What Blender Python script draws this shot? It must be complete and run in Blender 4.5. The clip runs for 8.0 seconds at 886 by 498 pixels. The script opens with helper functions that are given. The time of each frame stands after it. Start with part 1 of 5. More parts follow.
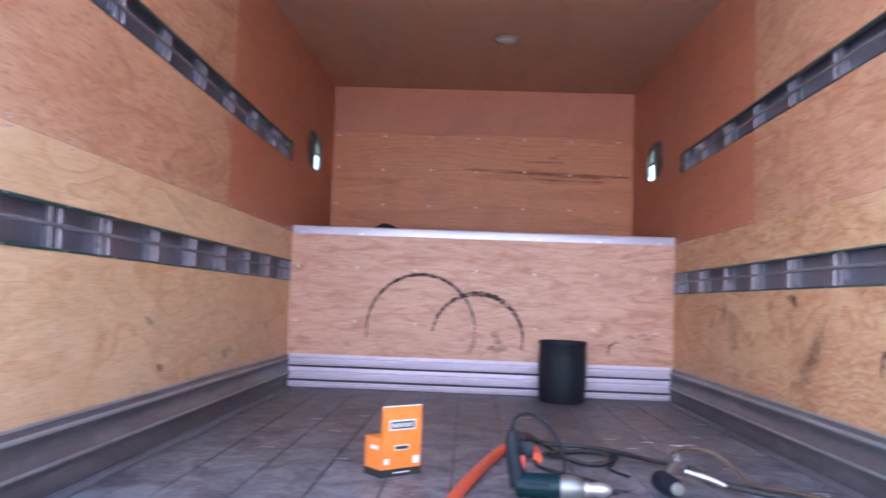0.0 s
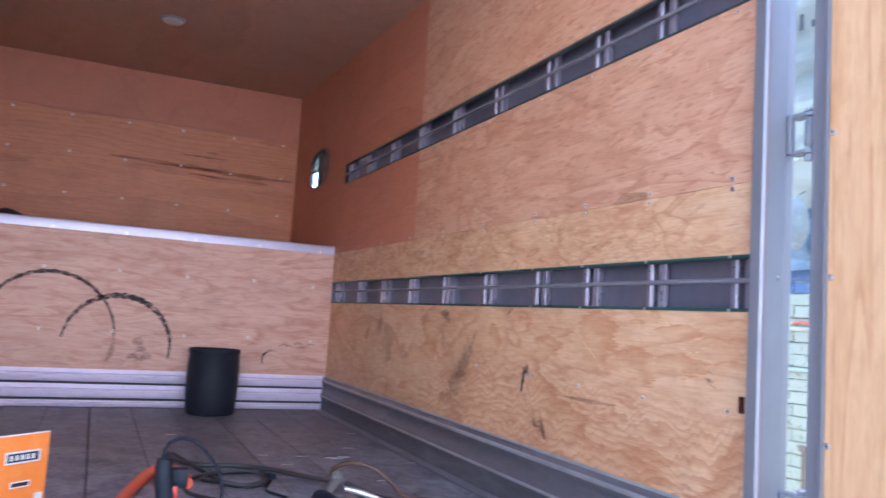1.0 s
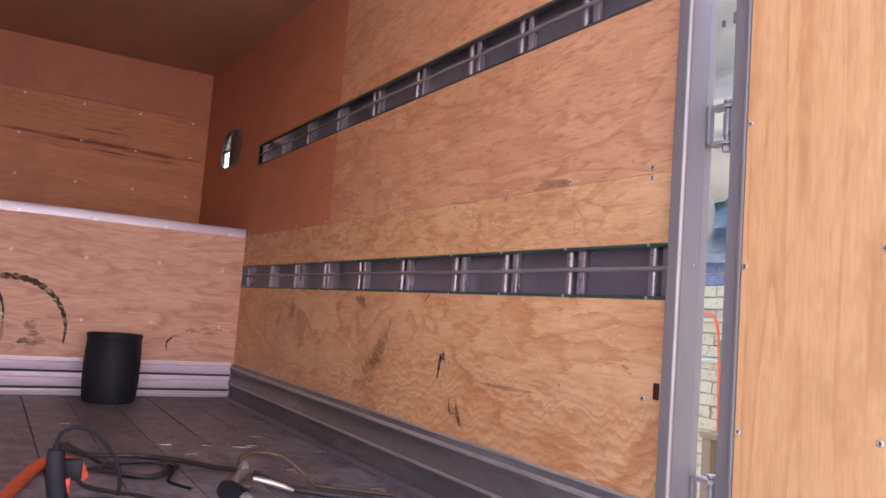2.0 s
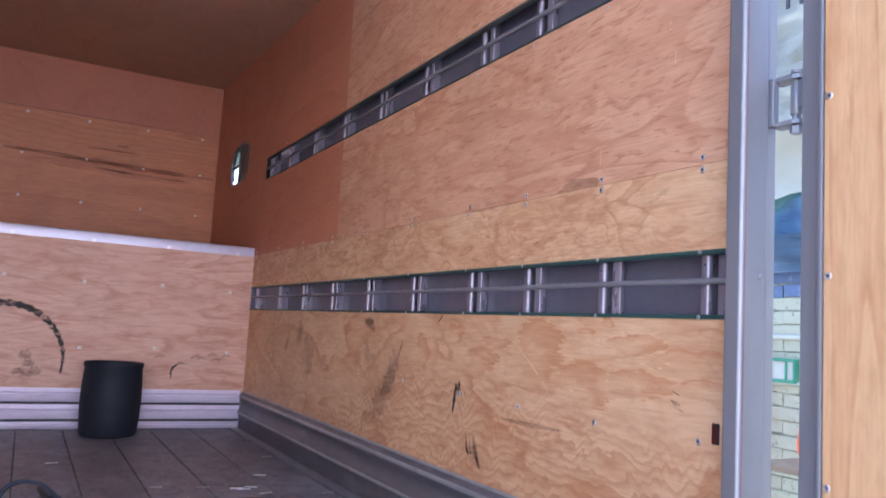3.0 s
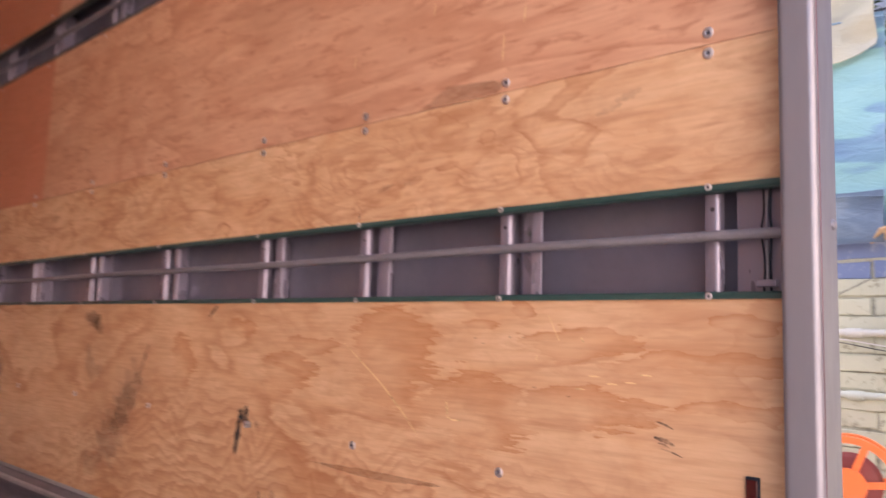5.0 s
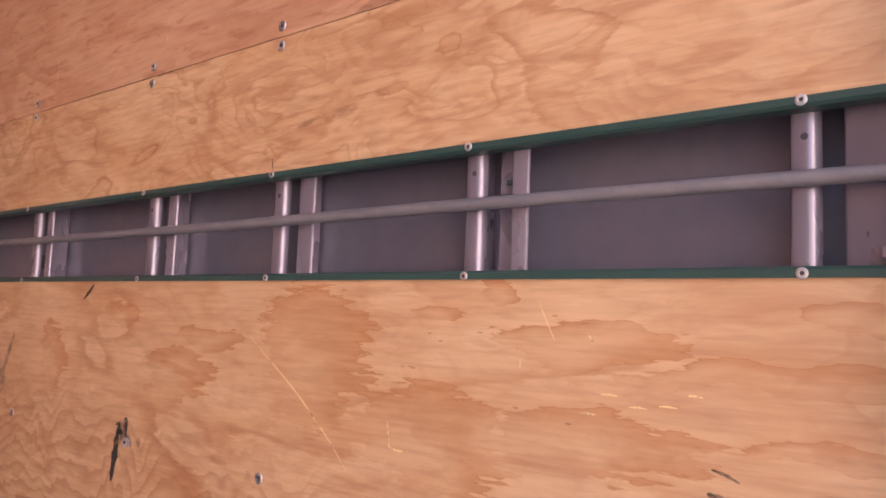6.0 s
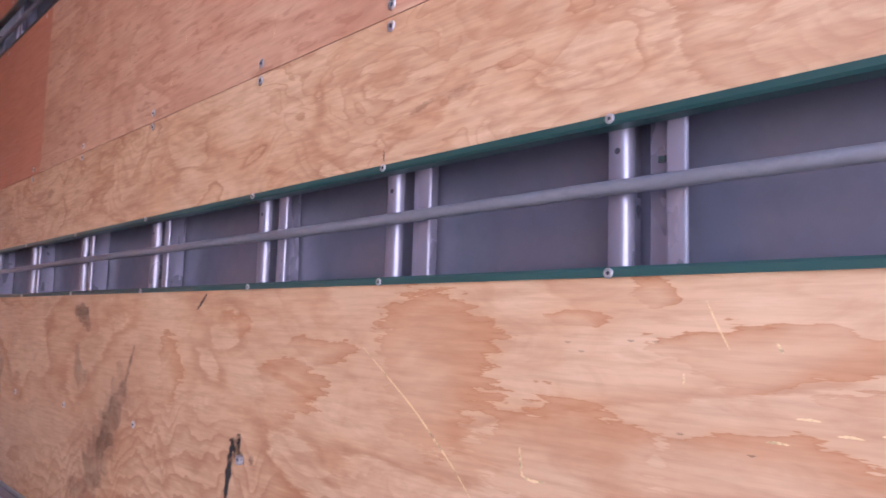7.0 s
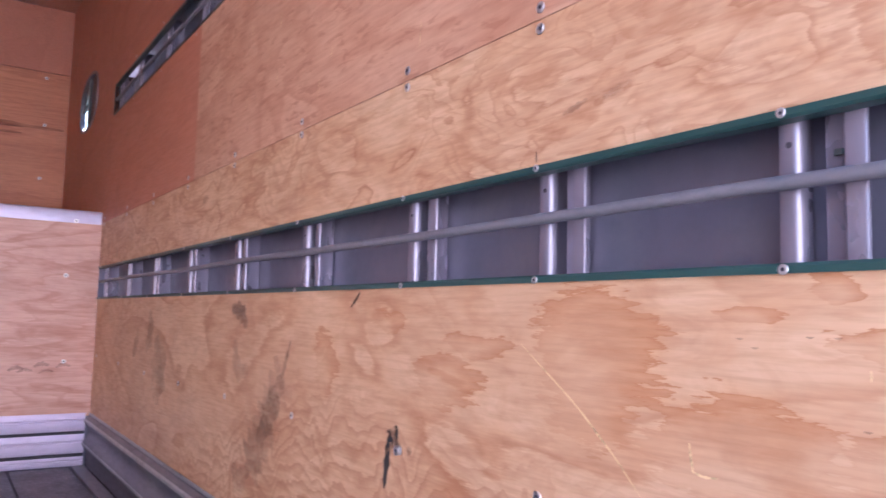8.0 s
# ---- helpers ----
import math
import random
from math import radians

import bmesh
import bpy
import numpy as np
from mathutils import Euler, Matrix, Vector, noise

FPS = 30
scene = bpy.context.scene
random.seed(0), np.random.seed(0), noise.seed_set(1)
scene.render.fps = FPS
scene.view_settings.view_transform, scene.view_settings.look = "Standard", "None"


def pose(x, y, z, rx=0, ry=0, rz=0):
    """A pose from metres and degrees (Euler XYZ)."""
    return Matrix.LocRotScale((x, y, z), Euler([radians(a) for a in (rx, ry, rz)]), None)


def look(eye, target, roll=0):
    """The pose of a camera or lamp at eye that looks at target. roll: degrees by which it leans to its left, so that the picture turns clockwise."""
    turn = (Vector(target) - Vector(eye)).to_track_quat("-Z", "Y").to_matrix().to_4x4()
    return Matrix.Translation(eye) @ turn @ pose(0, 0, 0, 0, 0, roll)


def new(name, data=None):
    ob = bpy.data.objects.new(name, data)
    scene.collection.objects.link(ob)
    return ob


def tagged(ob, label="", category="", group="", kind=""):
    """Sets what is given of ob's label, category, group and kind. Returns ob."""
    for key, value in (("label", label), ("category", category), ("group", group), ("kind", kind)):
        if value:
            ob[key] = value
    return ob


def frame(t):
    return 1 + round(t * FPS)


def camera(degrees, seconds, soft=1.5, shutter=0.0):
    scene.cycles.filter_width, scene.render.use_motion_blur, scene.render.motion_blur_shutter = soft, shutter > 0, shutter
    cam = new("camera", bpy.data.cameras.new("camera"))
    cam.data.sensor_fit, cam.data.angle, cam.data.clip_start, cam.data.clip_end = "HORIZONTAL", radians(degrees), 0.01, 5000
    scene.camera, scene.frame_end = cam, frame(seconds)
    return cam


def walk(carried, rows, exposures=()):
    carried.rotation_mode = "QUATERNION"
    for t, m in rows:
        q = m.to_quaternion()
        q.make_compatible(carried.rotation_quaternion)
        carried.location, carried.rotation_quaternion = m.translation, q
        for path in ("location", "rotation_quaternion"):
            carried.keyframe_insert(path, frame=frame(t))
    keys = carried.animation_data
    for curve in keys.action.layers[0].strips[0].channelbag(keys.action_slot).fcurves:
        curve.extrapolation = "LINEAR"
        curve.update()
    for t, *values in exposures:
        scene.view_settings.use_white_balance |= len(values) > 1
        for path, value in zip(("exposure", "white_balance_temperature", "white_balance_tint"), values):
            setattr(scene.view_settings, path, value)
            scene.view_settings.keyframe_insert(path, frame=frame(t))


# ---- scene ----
cam = camera(59.9, 8.0, shutter=0.35)
PATH = [
    (0, (-0.079, -1.375, 0.562), (-0.147, 0.619, 0.699), 2.1),
    (0.5, (-0.106, -1.267, 0.59), (0.302, 0.685, 0.7465), 3.6),
    (1, (-0.136, -1.234, 0.598), (0.672, 0.586, 0.782), 3.7),
    (1.5, (-0.156, -1.226, 0.592), (0.846, 0.494, 0.78), 4.2),
    (1.7, (-0.156, -1.213, 0.586), (0.871, 0.494, 0.764), 4.5),
    (2.8, (0.055, -1.006, 0.602), (0.983, 0.756, 0.779), 3.6),
    (3, (0.075, -0.933, 0.61), (1.014, 0.82, 0.82), 3.4),
    (3.5, (0.092, -0.694, 0.641), (1.17, 0.964, 0.94), 2.8),
    (4, (0.128, -0.531, 0.641), (1.353, 1.026, 0.916), 3.0),
    (4.5, (0.227, -0.384, 0.617), (1.533, 1.112, 0.855), 2.4),
    (5, (0.354, -0.239, 0.606), (1.822, 1.1, 0.836), 2.0),
    (5.2, (0.407, -0.176, 0.597), (1.95, 1.08, 0.797), 2.2),
    (6.3, (0.677, 0.007, 0.625), (2.213, 1.275, 0.801), 2.1),
    (6.5, (0.696, 0.025, 0.624), (2.177, 1.356, 0.817), 2.0),
    (7, (0.694, 0.059, 0.616), (2.024, 1.539, 0.82), 1.8),
    (7.5, (0.674, 0.064, 0.617), (1.908, 1.627, 0.806), 1.7),
    (8, (0.644, 0.068, 0.619), (1.741, 1.731, 0.797), 1.4),
]
walk(cam, [(t, look(eye, target, roll)) for t, eye, target, roll in PATH],
     [(0, 2.64, 4700, 9), (0.5, 2.7, 4600, 8), (1.0, 2.3, 4700, 12), (1.5, 1.95, 5700, 22), (1.7, 1.95, 6400, 28), (2.8, 2.1, 5100, 16), (3, 2.1, 4950, 15), (3.5, 2.1, 5150, 16), (4, 2.15, 5600, 20), (4.5, 2.15, 6400, 31), (5.2, 2.05, 6800, 32), (6.3, 2.12, 6700, 33), (6.5, 2.15, 6100, 28), (7, 2.42, 5000, 23), (8, 2.47, 5000, 26)])

# ---- world, sun, exposure ----
world = bpy.data.worlds.new("sky")
scene.world = world
world.use_nodes = True
wn = world.node_tree.nodes
sky = wn.new("ShaderNodeTexSky")
sky.sky_type = "NISHITA"
sky.sun_disc = False
sky.sun_elevation = radians(52)
sky.sun_rotation = radians(14)
sky.air_density = 1.6
sky.dust_density = 3.0
world.node_tree.links.new(sky.outputs[0], wn["Background"].inputs[0])
wn["Background"].inputs[1].default_value = 0.15

sun_data = bpy.data.lights.new("sun", "SUN")
sun_data.energy = 4.5
sun_data.angle = radians(3)
sun_data.color = (1.0, 0.93, 0.82)
sun = new("sun", sun_data)
sun.matrix_world = look((1.5, 6.0, 7.9), (0, 0, 0))


# ---- material helpers ----
def material(name):
    m = bpy.data.materials.new(name)
    m.use_nodes = True
    return m, m.node_tree, m.node_tree.nodes["Principled BSDF"]


def node(nt, kind, **values):
    n = nt.nodes.new(kind)
    for key, v in values.items():
        if key == "operation":
            n.operation = v
        elif key == "blend":
            n.blend_type = v
        else:
            n.inputs[key.replace("_", " ")].default_value = v
    return n


def join(nt, a, b):
    nt.links.new(a, b)


def maths(nt, op, a, b=None, clamp=False):
    n = nt.nodes.new("ShaderNodeMath")
    n.operation = op
    n.use_clamp = clamp
    for k, v in enumerate((a, b)):
        if v is None:
            continue
        if isinstance(v, (int, float)):
            n.inputs[k].default_value = v
        else:
            nt.links.new(v, n.inputs[k])
    return n.outputs[0]


def mixed(nt, fac, a, b, blend="MIX"):
    n = nt.nodes.new("ShaderNodeMix")
    n.data_type = "RGBA"
    n.blend_type = blend
    for sock, v in ((n.inputs[0], fac), (n.inputs[6], a), (n.inputs[7], b)):
        if isinstance(v, (int, float)):
            sock.default_value = v
        elif isinstance(v, tuple):
            sock.default_value = (*v, 1)
        else:
            nt.links.new(v, sock)
    return n.outputs[2]


def ramp(nt, fac, stops):
    n = nt.nodes.new("ShaderNodeValToRGB")
    els = n.color_ramp.elements
    while len(els) < len(stops):
        els.new(0.5)
    for e, (p, c) in zip(els, stops):
        e.position = p
        e.color = (c, c, c, 1) if isinstance(c, (int, float)) else (*c, 1)
    nt.links.new(fac, n.inputs[0])
    return n.outputs[0]


def coords(nt, scale=(1, 1, 1), shift=0.0, random_shift=False):
    tc = nt.nodes.new("ShaderNodeTexCoord")
    mp = nt.nodes.new("ShaderNodeMapping")
    mp.inputs["Scale"].default_value = scale
    mp.inputs["Location"].default_value = (shift, shift * 1.7, shift * 0.6)
    src = tc.outputs["Object"]
    if random_shift:
        info = nt.nodes.new("ShaderNodeObjectInfo")
        va = nt.nodes.new("ShaderNodeVectorMath")
        va.operation = "SCALE"
        va.inputs[0].default_value = (31, 17, 23)
        nt.links.new(info.outputs["Random"], va.inputs["Scale"])
        vb = nt.nodes.new("ShaderNodeVectorMath")
        nt.links.new(src, vb.inputs[0])
        nt.links.new(va.outputs[0], vb.inputs[1])
        src = vb.outputs[0]
    nt.links.new(src, mp.inputs[0])
    return mp.outputs[0]


def noise_tex(nt, vec, scale, detail=4.0, rough=0.55, distort=0.0):
    n = nt.nodes.new("ShaderNodeTexNoise")
    n.inputs["Scale"].default_value = scale
    n.inputs["Detail"].default_value = detail
    n.inputs["Roughness"].default_value = rough
    n.inputs["Distortion"].default_value = distort
    nt.links.new(vec, n.inputs["Vector"])
    return n.outputs["Fac"]


def bump(nt, bsdf, height, strength, distance=0.002):
    b = nt.nodes.new("ShaderNodeBump")
    b.inputs["Strength"].default_value = strength
    b.inputs["Distance"].default_value = distance
    nt.links.new(height, b.inputs["Height"])
    nt.links.new(b.outputs[0], bsdf.inputs["Normal"])


W = 1.2          # half the inner width of the box body


# ---- plywood: growth-ring contours of a peeled veneer, fine fibres, blotches ----
def plywood(name, grain, light, mid, dark, rings=5.0, size=5.0, contrast=1.0, stretch=0.3, shift=0.0, rough=0.5, ragged=0.3, ripple=0.2, flecks=0.2, blot=0.2, small=0.6, low=None, spots=(), fleck_size=42.0):
    m, nt, bsdf = material(name)
    axis = "xyz".index(grain)

    def along(f):
        v = [1.0, 1.0, 1.0]
        v[axis] = f
        return tuple(v)

    def at(f, seed=0.0):
        return coords(nt, along(f), shift + seed, True)

    comb = maths(nt, "SUBTRACT", noise_tex(nt, at(0.12, 2.0), 60.0, 5.0, 0.68), 0.5)
    wob = noise_tex(nt, at(0.2), 110.0, 4.0, 0.7)

    # each ring darkens slowly from early to late wood and ends in a thin dark line
    def rings_of(scale, count, seed, jag):
        level = maths(nt, "MULTIPLY", noise_tex(nt, at(stretch, seed), scale, 2.0, 0.45, 0.7), count)
        level = maths(nt, "ADD", level, maths(nt, "MULTIPLY", comb, jag))
        saw = maths(nt, "FRACT", maths(nt, "ADD", level, maths(nt, "MULTIPLY", wob, jag * 0.15)))
        fill = ramp(nt, saw, [(0.0, 0.0), (0.5, 0.2), (0.8, 0.65), (0.94, 1.0), (1.0, 0.0)])
        edge = ramp(nt, saw, [(0.0, 0.0), (0.72, 0.0), (0.93, 1.0), (1.0, 0.0)])
        broken = ramp(nt, noise_tex(nt, at(0.5, seed + 40), 13.0, 4.0, 0.65, 0.5), [(0.38, 0.05), (0.64, 1.0)])
        return fill, maths(nt, "MULTIPLY", edge, broken)

    fill1, edge1 = rings_of(size, rings, 0.0, ragged)
    fill2, edge2 = rings_of(size * 2.6, rings * 0.75, 3.3, ragged * 1.3)
    where = ramp(nt, noise_tex(nt, at(stretch, 9.0), size * 0.7, 2.0, 0.5, 0.3), [(0.42, 0.0), (0.6, small)])
    strong = ramp(nt, noise_tex(nt, at(stretch, 19.0), size * 0.5, 2.0, 0.5, 0.3), [(0.32, 0.45), (0.56, 1.0)])
    tone = mixed(nt, maths(nt, "MULTIPLY", maths(nt, "MULTIPLY", fill1, strong), 0.85), light, mid)
    tone = mixed(nt, maths(nt, "MULTIPLY", maths(nt, "MULTIPLY", fill2, where), 0.75), tone, mid)
    blotch = noise_tex(nt, at(stretch, 5.0), size * 1.1, 4.0, 0.6, 0.8)
    tone = mixed(nt, maths(nt, "MULTIPLY", ramp(nt, blotch, [(0.44, 0.0), (0.7, 1.0)]), blot * contrast), tone, dark)
    mottle = noise_tex(nt, at(0.45, 27.0), 15.0, 5.0, 0.62, 0.9)
    tone = mixed(nt, maths(nt, "MULTIPLY", ramp(nt, mottle, [(0.42, 0.0), (0.68, 1.0)]), 0.42 * contrast), tone, mid)
    tone = mixed(nt, maths(nt, "MULTIPLY", ramp(nt, noise_tex(nt, at(0.3, 33.0), 24.0, 5.0, 0.66, 0.8), [(0.5, 0.0), (0.72, 1.0)]), 0.3 * contrast), tone, dark)
    # ripples that run with the grain
    split = nt.nodes.new("ShaderNodeSeparateXYZ")
    join(nt, at(stretch), split.inputs[0])
    across = maths(nt, "MULTIPLY", split.outputs[1 if grain == "z" else 2], 26.0)
    wander = maths(nt, "MULTIPLY", noise_tex(nt, at(stretch), size * 0.9, 2.0, 0.45, 0.6), rings * 2.6)
    curl = maths(nt, "FRACT", maths(nt, "ADD", maths(nt, "ADD", across, wander), maths(nt, "MULTIPLY", wob, 0.9)))
    there = ramp(nt, noise_tex(nt, at(stretch, 6.0), size * 0.7, 2.0, 0.5, 0.3), [(0.42, 0.1), (0.6, 1.0)])
    tone = mixed(nt, maths(nt, "MULTIPLY", maths(nt, "MULTIPLY", ramp(nt, curl, [(0.0, 0.0), (0.4, 0.1), (0.85, 1.0), (1.0, 0.0)]), there), ripple * contrast), tone, dark)
    if low is not None:
        # long close waves of grain along the foot of the board
        spot = nt.nodes.new("ShaderNodeTexCoord")
        axes = nt.nodes.new("ShaderNodeSeparateXYZ")
        join(nt, spot.outputs["Object"], axes.inputs[0])
        slant = maths(nt, "ADD", maths(nt, "MULTIPLY", axes.outputs[2], 34.0), maths(nt, "MULTIPLY", axes.outputs[1], 3.0))
        swell = maths(nt, "MULTIPLY", noise_tex(nt, coords(nt, (1, 0.9, 0.7), 15), 6.5, 3.0, 0.55, 0.9), 6.5)
        wave = maths(nt, "FRACT", maths(nt, "ADD", maths(nt, "ADD", slant, swell), maths(nt, "MULTIPLY", wob, 0.5)))
        wave = ramp(nt, wave, [(0.0, 0.0), (0.45, 0.12), (0.84, 0.8), (0.93, 1.0), (1.0, 0.0)])
        reach = maths(nt, "ADD", maths(nt, "ADD", maths(nt, "SUBTRACT", axes.outputs[2], maths(nt, "MULTIPLY", axes.outputs[1], 0.07)), maths(nt, "MULTIPLY", maths(nt, "MAXIMUM", maths(nt, "SUBTRACT", axes.outputs[1], 1.45), 0.0), 0.4)), maths(nt, "MULTIPLY", noise_tex(nt, coords(nt, (1, 0.6, 1), 16), 3.0, 2.0, 0.5), 0.16))
        foot = maths(nt, "SUBTRACT", 1.0, ramp(nt, reach, [(low, 0.0), (low + 0.08, 1.0)]))
        tone = mixed(nt, maths(nt, "MULTIPLY", maths(nt, "MULTIPLY", wave, foot), 0.62), tone, dark)
    tone = mixed(nt, maths(nt, "MULTIPLY", maths(nt, "MULTIPLY", edge1, strong), 0.62 * contrast), tone, dark)
    tone = mixed(nt, maths(nt, "MULTIPLY", maths(nt, "MULTIPLY", edge2, where), 0.5 * contrast), tone, dark)
    if spots:
        # ragged islands of darker wood, sharp at their near and upper rim and fading away from it
        here = nt.nodes.new("ShaderNodeTexCoord")
        warp = nt.nodes.new("ShaderNodeTexNoise")
        warp.inputs["Scale"].default_value = 8.0
        warp.inputs["Detail"].default_value = 4.0
        warp.inputs["Roughness"].default_value = 0.6
        join(nt, at(0.5, 51.0), warp.inputs["Vector"])
        push = nt.nodes.new("ShaderNodeVectorMath")
        push.operation = "MULTIPLY_ADD"
        push.inputs[1].default_value = (0.0, 0.17, 0.085)
        join(nt, warp.outputs["Color"], push.inputs[0])
        join(nt, here.outputs["Object"], push.inputs[2])

        def islands(dy, dz):
            most = None
            for y, z, ry, rz in spots:
                mp = nt.nodes.new("ShaderNodeMapping")
                mp.vector_type = "TEXTURE"
                mp.inputs["Location"].default_value = (W, y + 0.085 + dy * ry, z + 0.0425 + dz * rz)
                mp.inputs["Scale"].default_value = (9.0, ry * 1.5, rz * 1.5)
                join(nt, push.outputs[0], mp.inputs[0])
                g = nt.nodes.new("ShaderNodeTexGradient")
                g.gradient_type = "SPHERICAL"
                join(nt, mp.outputs[0], g.inputs[0])
                most = g.outputs["Fac"] if most is None else maths(nt, "MAXIMUM", most, g.outputs["Fac"])
            return most

        torn = maths(nt, "SUBTRACT", noise_tex(nt, at(0.25, 61.0), 38.0, 5.0, 0.68, 0.4), 0.5)
        level = maths(nt, "ADD", islands(0.0, 0.0), maths(nt, "ADD", maths(nt, "MULTIPLY", torn, 0.8), maths(nt, "MULTIPLY", maths(nt, "SUBTRACT", noise_tex(nt, at(0.12, 71.0), 130.0, 3.0, 0.6), 0.5), 0.85)))
        inner = maths(nt, "ADD", islands(0.55, -0.5), maths(nt, "MULTIPLY", torn, 0.4))
        isle = ramp(nt, level, [(0.29, 0.0), (0.32, 1.0), (0.37, 0.72), (0.55, 0.5), (0.8, 0.35)])
        fade = ramp(nt, inner, [(0.2, 1.0), (0.55, 0.3)])
        tone = mixed(nt, maths(nt, "MULTIPLY", maths(nt, "MULTIPLY", isle, fade), 0.95), tone, (0.49, 0.2, 0.075))
    fine = noise_tex(nt, at(0.06), 190.0, 3.0, 0.6)
    tone = mixed(nt, maths(nt, "MULTIPLY", ramp(nt, fine, [(0.42, 0.0), (0.75, 1.0)]), 0.28), tone, tuple(c * 0.8 for c in dark))
    fleck = noise_tex(nt, at(0.2), fleck_size, 3.0, 0.55, 0.6)
    tone = mixed(nt, maths(nt, "MULTIPLY", ramp(nt, fleck, [(0.56, 0.0), (0.66, 1.0)]), flecks * contrast), tone, dark)
    pale = noise_tex(nt, at(0.2, 8.0), 30.0, 3.0, 0.55, 0.6)
    tone = mixed(nt, maths(nt, "MULTIPLY", ramp(nt, pale, [(0.6, 0.0), (0.72, 1.0)]), 0.25), tone, tuple(min(1.0, c * 1.12) for c in light))
    grime = ramp(nt, noise_tex(nt, coords(nt, (1, 1, 1), shift + 4, True), 3.2, 6.0, 0.68, 0.4), [(0.52, 0.0), (0.8, 1.0)])
    tone = mixed(nt, maths(nt, "MULTIPLY", grime, 0.3), tone, tuple(c * 0.6 for c in dark))
    join(nt, tone, bsdf.inputs["Base Color"])
    join(nt, maths(nt, "ADD", maths(nt, "MULTIPLY", fine, 0.22), rough - 0.08), bsdf.inputs["Roughness"])
    bump(nt, bsdf, maths(nt, "ADD", fine, maths(nt, "MULTIPLY", wob, 0.5)), 0.2, 0.001)
    return m


PINE = plywood("pine_plywood", "y", (0.735, 0.472, 0.272), (0.59, 0.304, 0.146), (0.4, 0.155, 0.062), 5.0, 3.6, 1.3, 0.45, ragged=0.42, ripple=0.12, flecks=0.1, low=0.43,
               spots=((0.46, 0.624, 0.035, 0.009), (0.635, 0.58, 0.085, 0.075), (0.47, 0.51, 0.1, 0.05), (0.3, 0.603, 0.085, 0.018), (0.29, 0.53, 0.075, 0.024),
                      (0.385, 0.645, 0.025, 0.012), (0.85, 0.598, 0.06, 0.014), (0.9, 0.55, 0.07, 0.03), (1.26, 0.535, 0.05, 0.05), (0.13, 0.578, 0.12, 0.011), (0.1, 0.53, 0.1, 0.008), (0.08, 0.627, 0.035, 0.01), (1.05, 0.62, 0.04, 0.02)))
STRIP = plywood("figured_pine_plywood", "y", (0.725, 0.462, 0.266), (0.595, 0.315, 0.155), (0.39, 0.155, 0.065), 6.5, 8.0, 1.55, 0.42, 31.0, ragged=0.85, ripple=0.22, flecks=0.25, small=0.75)
# the left wall's copy of the pine, set paler and yellower
PALE = plywood("pale_pine_plywood", "y", (0.8, 0.55, 0.33), (0.69, 0.41, 0.215), (0.48, 0.23, 0.1), 5.0, 4.4, 0.8, 0.4, 21.0, ripple=0.3, flecks=0.12)
PINK = plywood("rosy_plywood", "y", (0.66, 0.375, 0.23), (0.565, 0.28, 0.16), (0.38, 0.15, 0.075), 4.0, 5.0, 1.0, 0.3, 2.0, ripple=0.12, flecks=0.62, small=0.7, fleck_size=85.0)
RED = plywood("reddish_plywood", "y", (0.54, 0.204, 0.112), (0.49, 0.176, 0.095), (0.385, 0.126, 0.062), 4.0, 2.5, 0.3, 0.3, 5.0)
BULK = plywood("bulkhead_plywood", "x", (0.71, 0.43, 0.335), (0.61, 0.335, 0.24), (0.42, 0.175, 0.11), 5.0, 6.5, 0.9, 0.22, 7.0, ripple=0.35, flecks=0.55, small=1.0, fleck_size=24.0)
FRONT = plywood("front_plywood", "x", (0.64, 0.265, 0.125), (0.56, 0.22, 0.1), (0.36, 0.11, 0.05), 4.0, 3.4, 0.7, 0.12, 9.0, ripple=0.4)
DOOR_PLY = plywood("door_plywood", "z", (0.7, 0.425, 0.22), (0.63, 0.345, 0.16), (0.46, 0.215, 0.085), 10.0, 3.2, 1.2, 0.13, 11.0, ragged=0.3, ripple=0.2, flecks=0.15, blot=0.1, small=1.0)
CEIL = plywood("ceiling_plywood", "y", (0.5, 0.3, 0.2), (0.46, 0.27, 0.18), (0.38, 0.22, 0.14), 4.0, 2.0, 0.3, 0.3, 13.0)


def painted(name, colour, rough=0.45, metal=0.0, wear=(0.5, 0.5, 0.5), amount=0.35, size=7.0, stretch=(1, 1, 1), relief=0.15):
    m, nt, bsdf = material(name)
    p = coords(nt, stretch, 0.0, True)
    a = noise_tex(nt, p, size, 6.0, 0.65, 0.3)
    b = noise_tex(nt, coords(nt, stretch, 3.0, True), size * 9, 3.0, 0.6)
    w = ramp(nt, a, [(0.48, 0.0), (0.72, 1.0)])
    tone = mixed(nt, maths(nt, "MULTIPLY", w, amount), colour, wear)
    tone = mixed(nt, maths(nt, "MULTIPLY", ramp(nt, b, [(0.45, 0.0), (0.8, 1.0)]), amount * 0.5), tone, tuple(c * 0.5 for c in colour))
    join(nt, tone, bsdf.inputs["Base Color"])
    bsdf.inputs["Metallic"].default_value = metal
    if max(colour) < 0.03:
        bsdf.inputs["Specular IOR Level"].default_value = 0.25
    join(nt, maths(nt, "ADD", maths(nt, "MULTIPLY", b, 0.25), rough - 0.12), bsdf.inputs["Roughness"])
    if relief:
        bump(nt, bsdf, b, relief, 0.001)
    return m


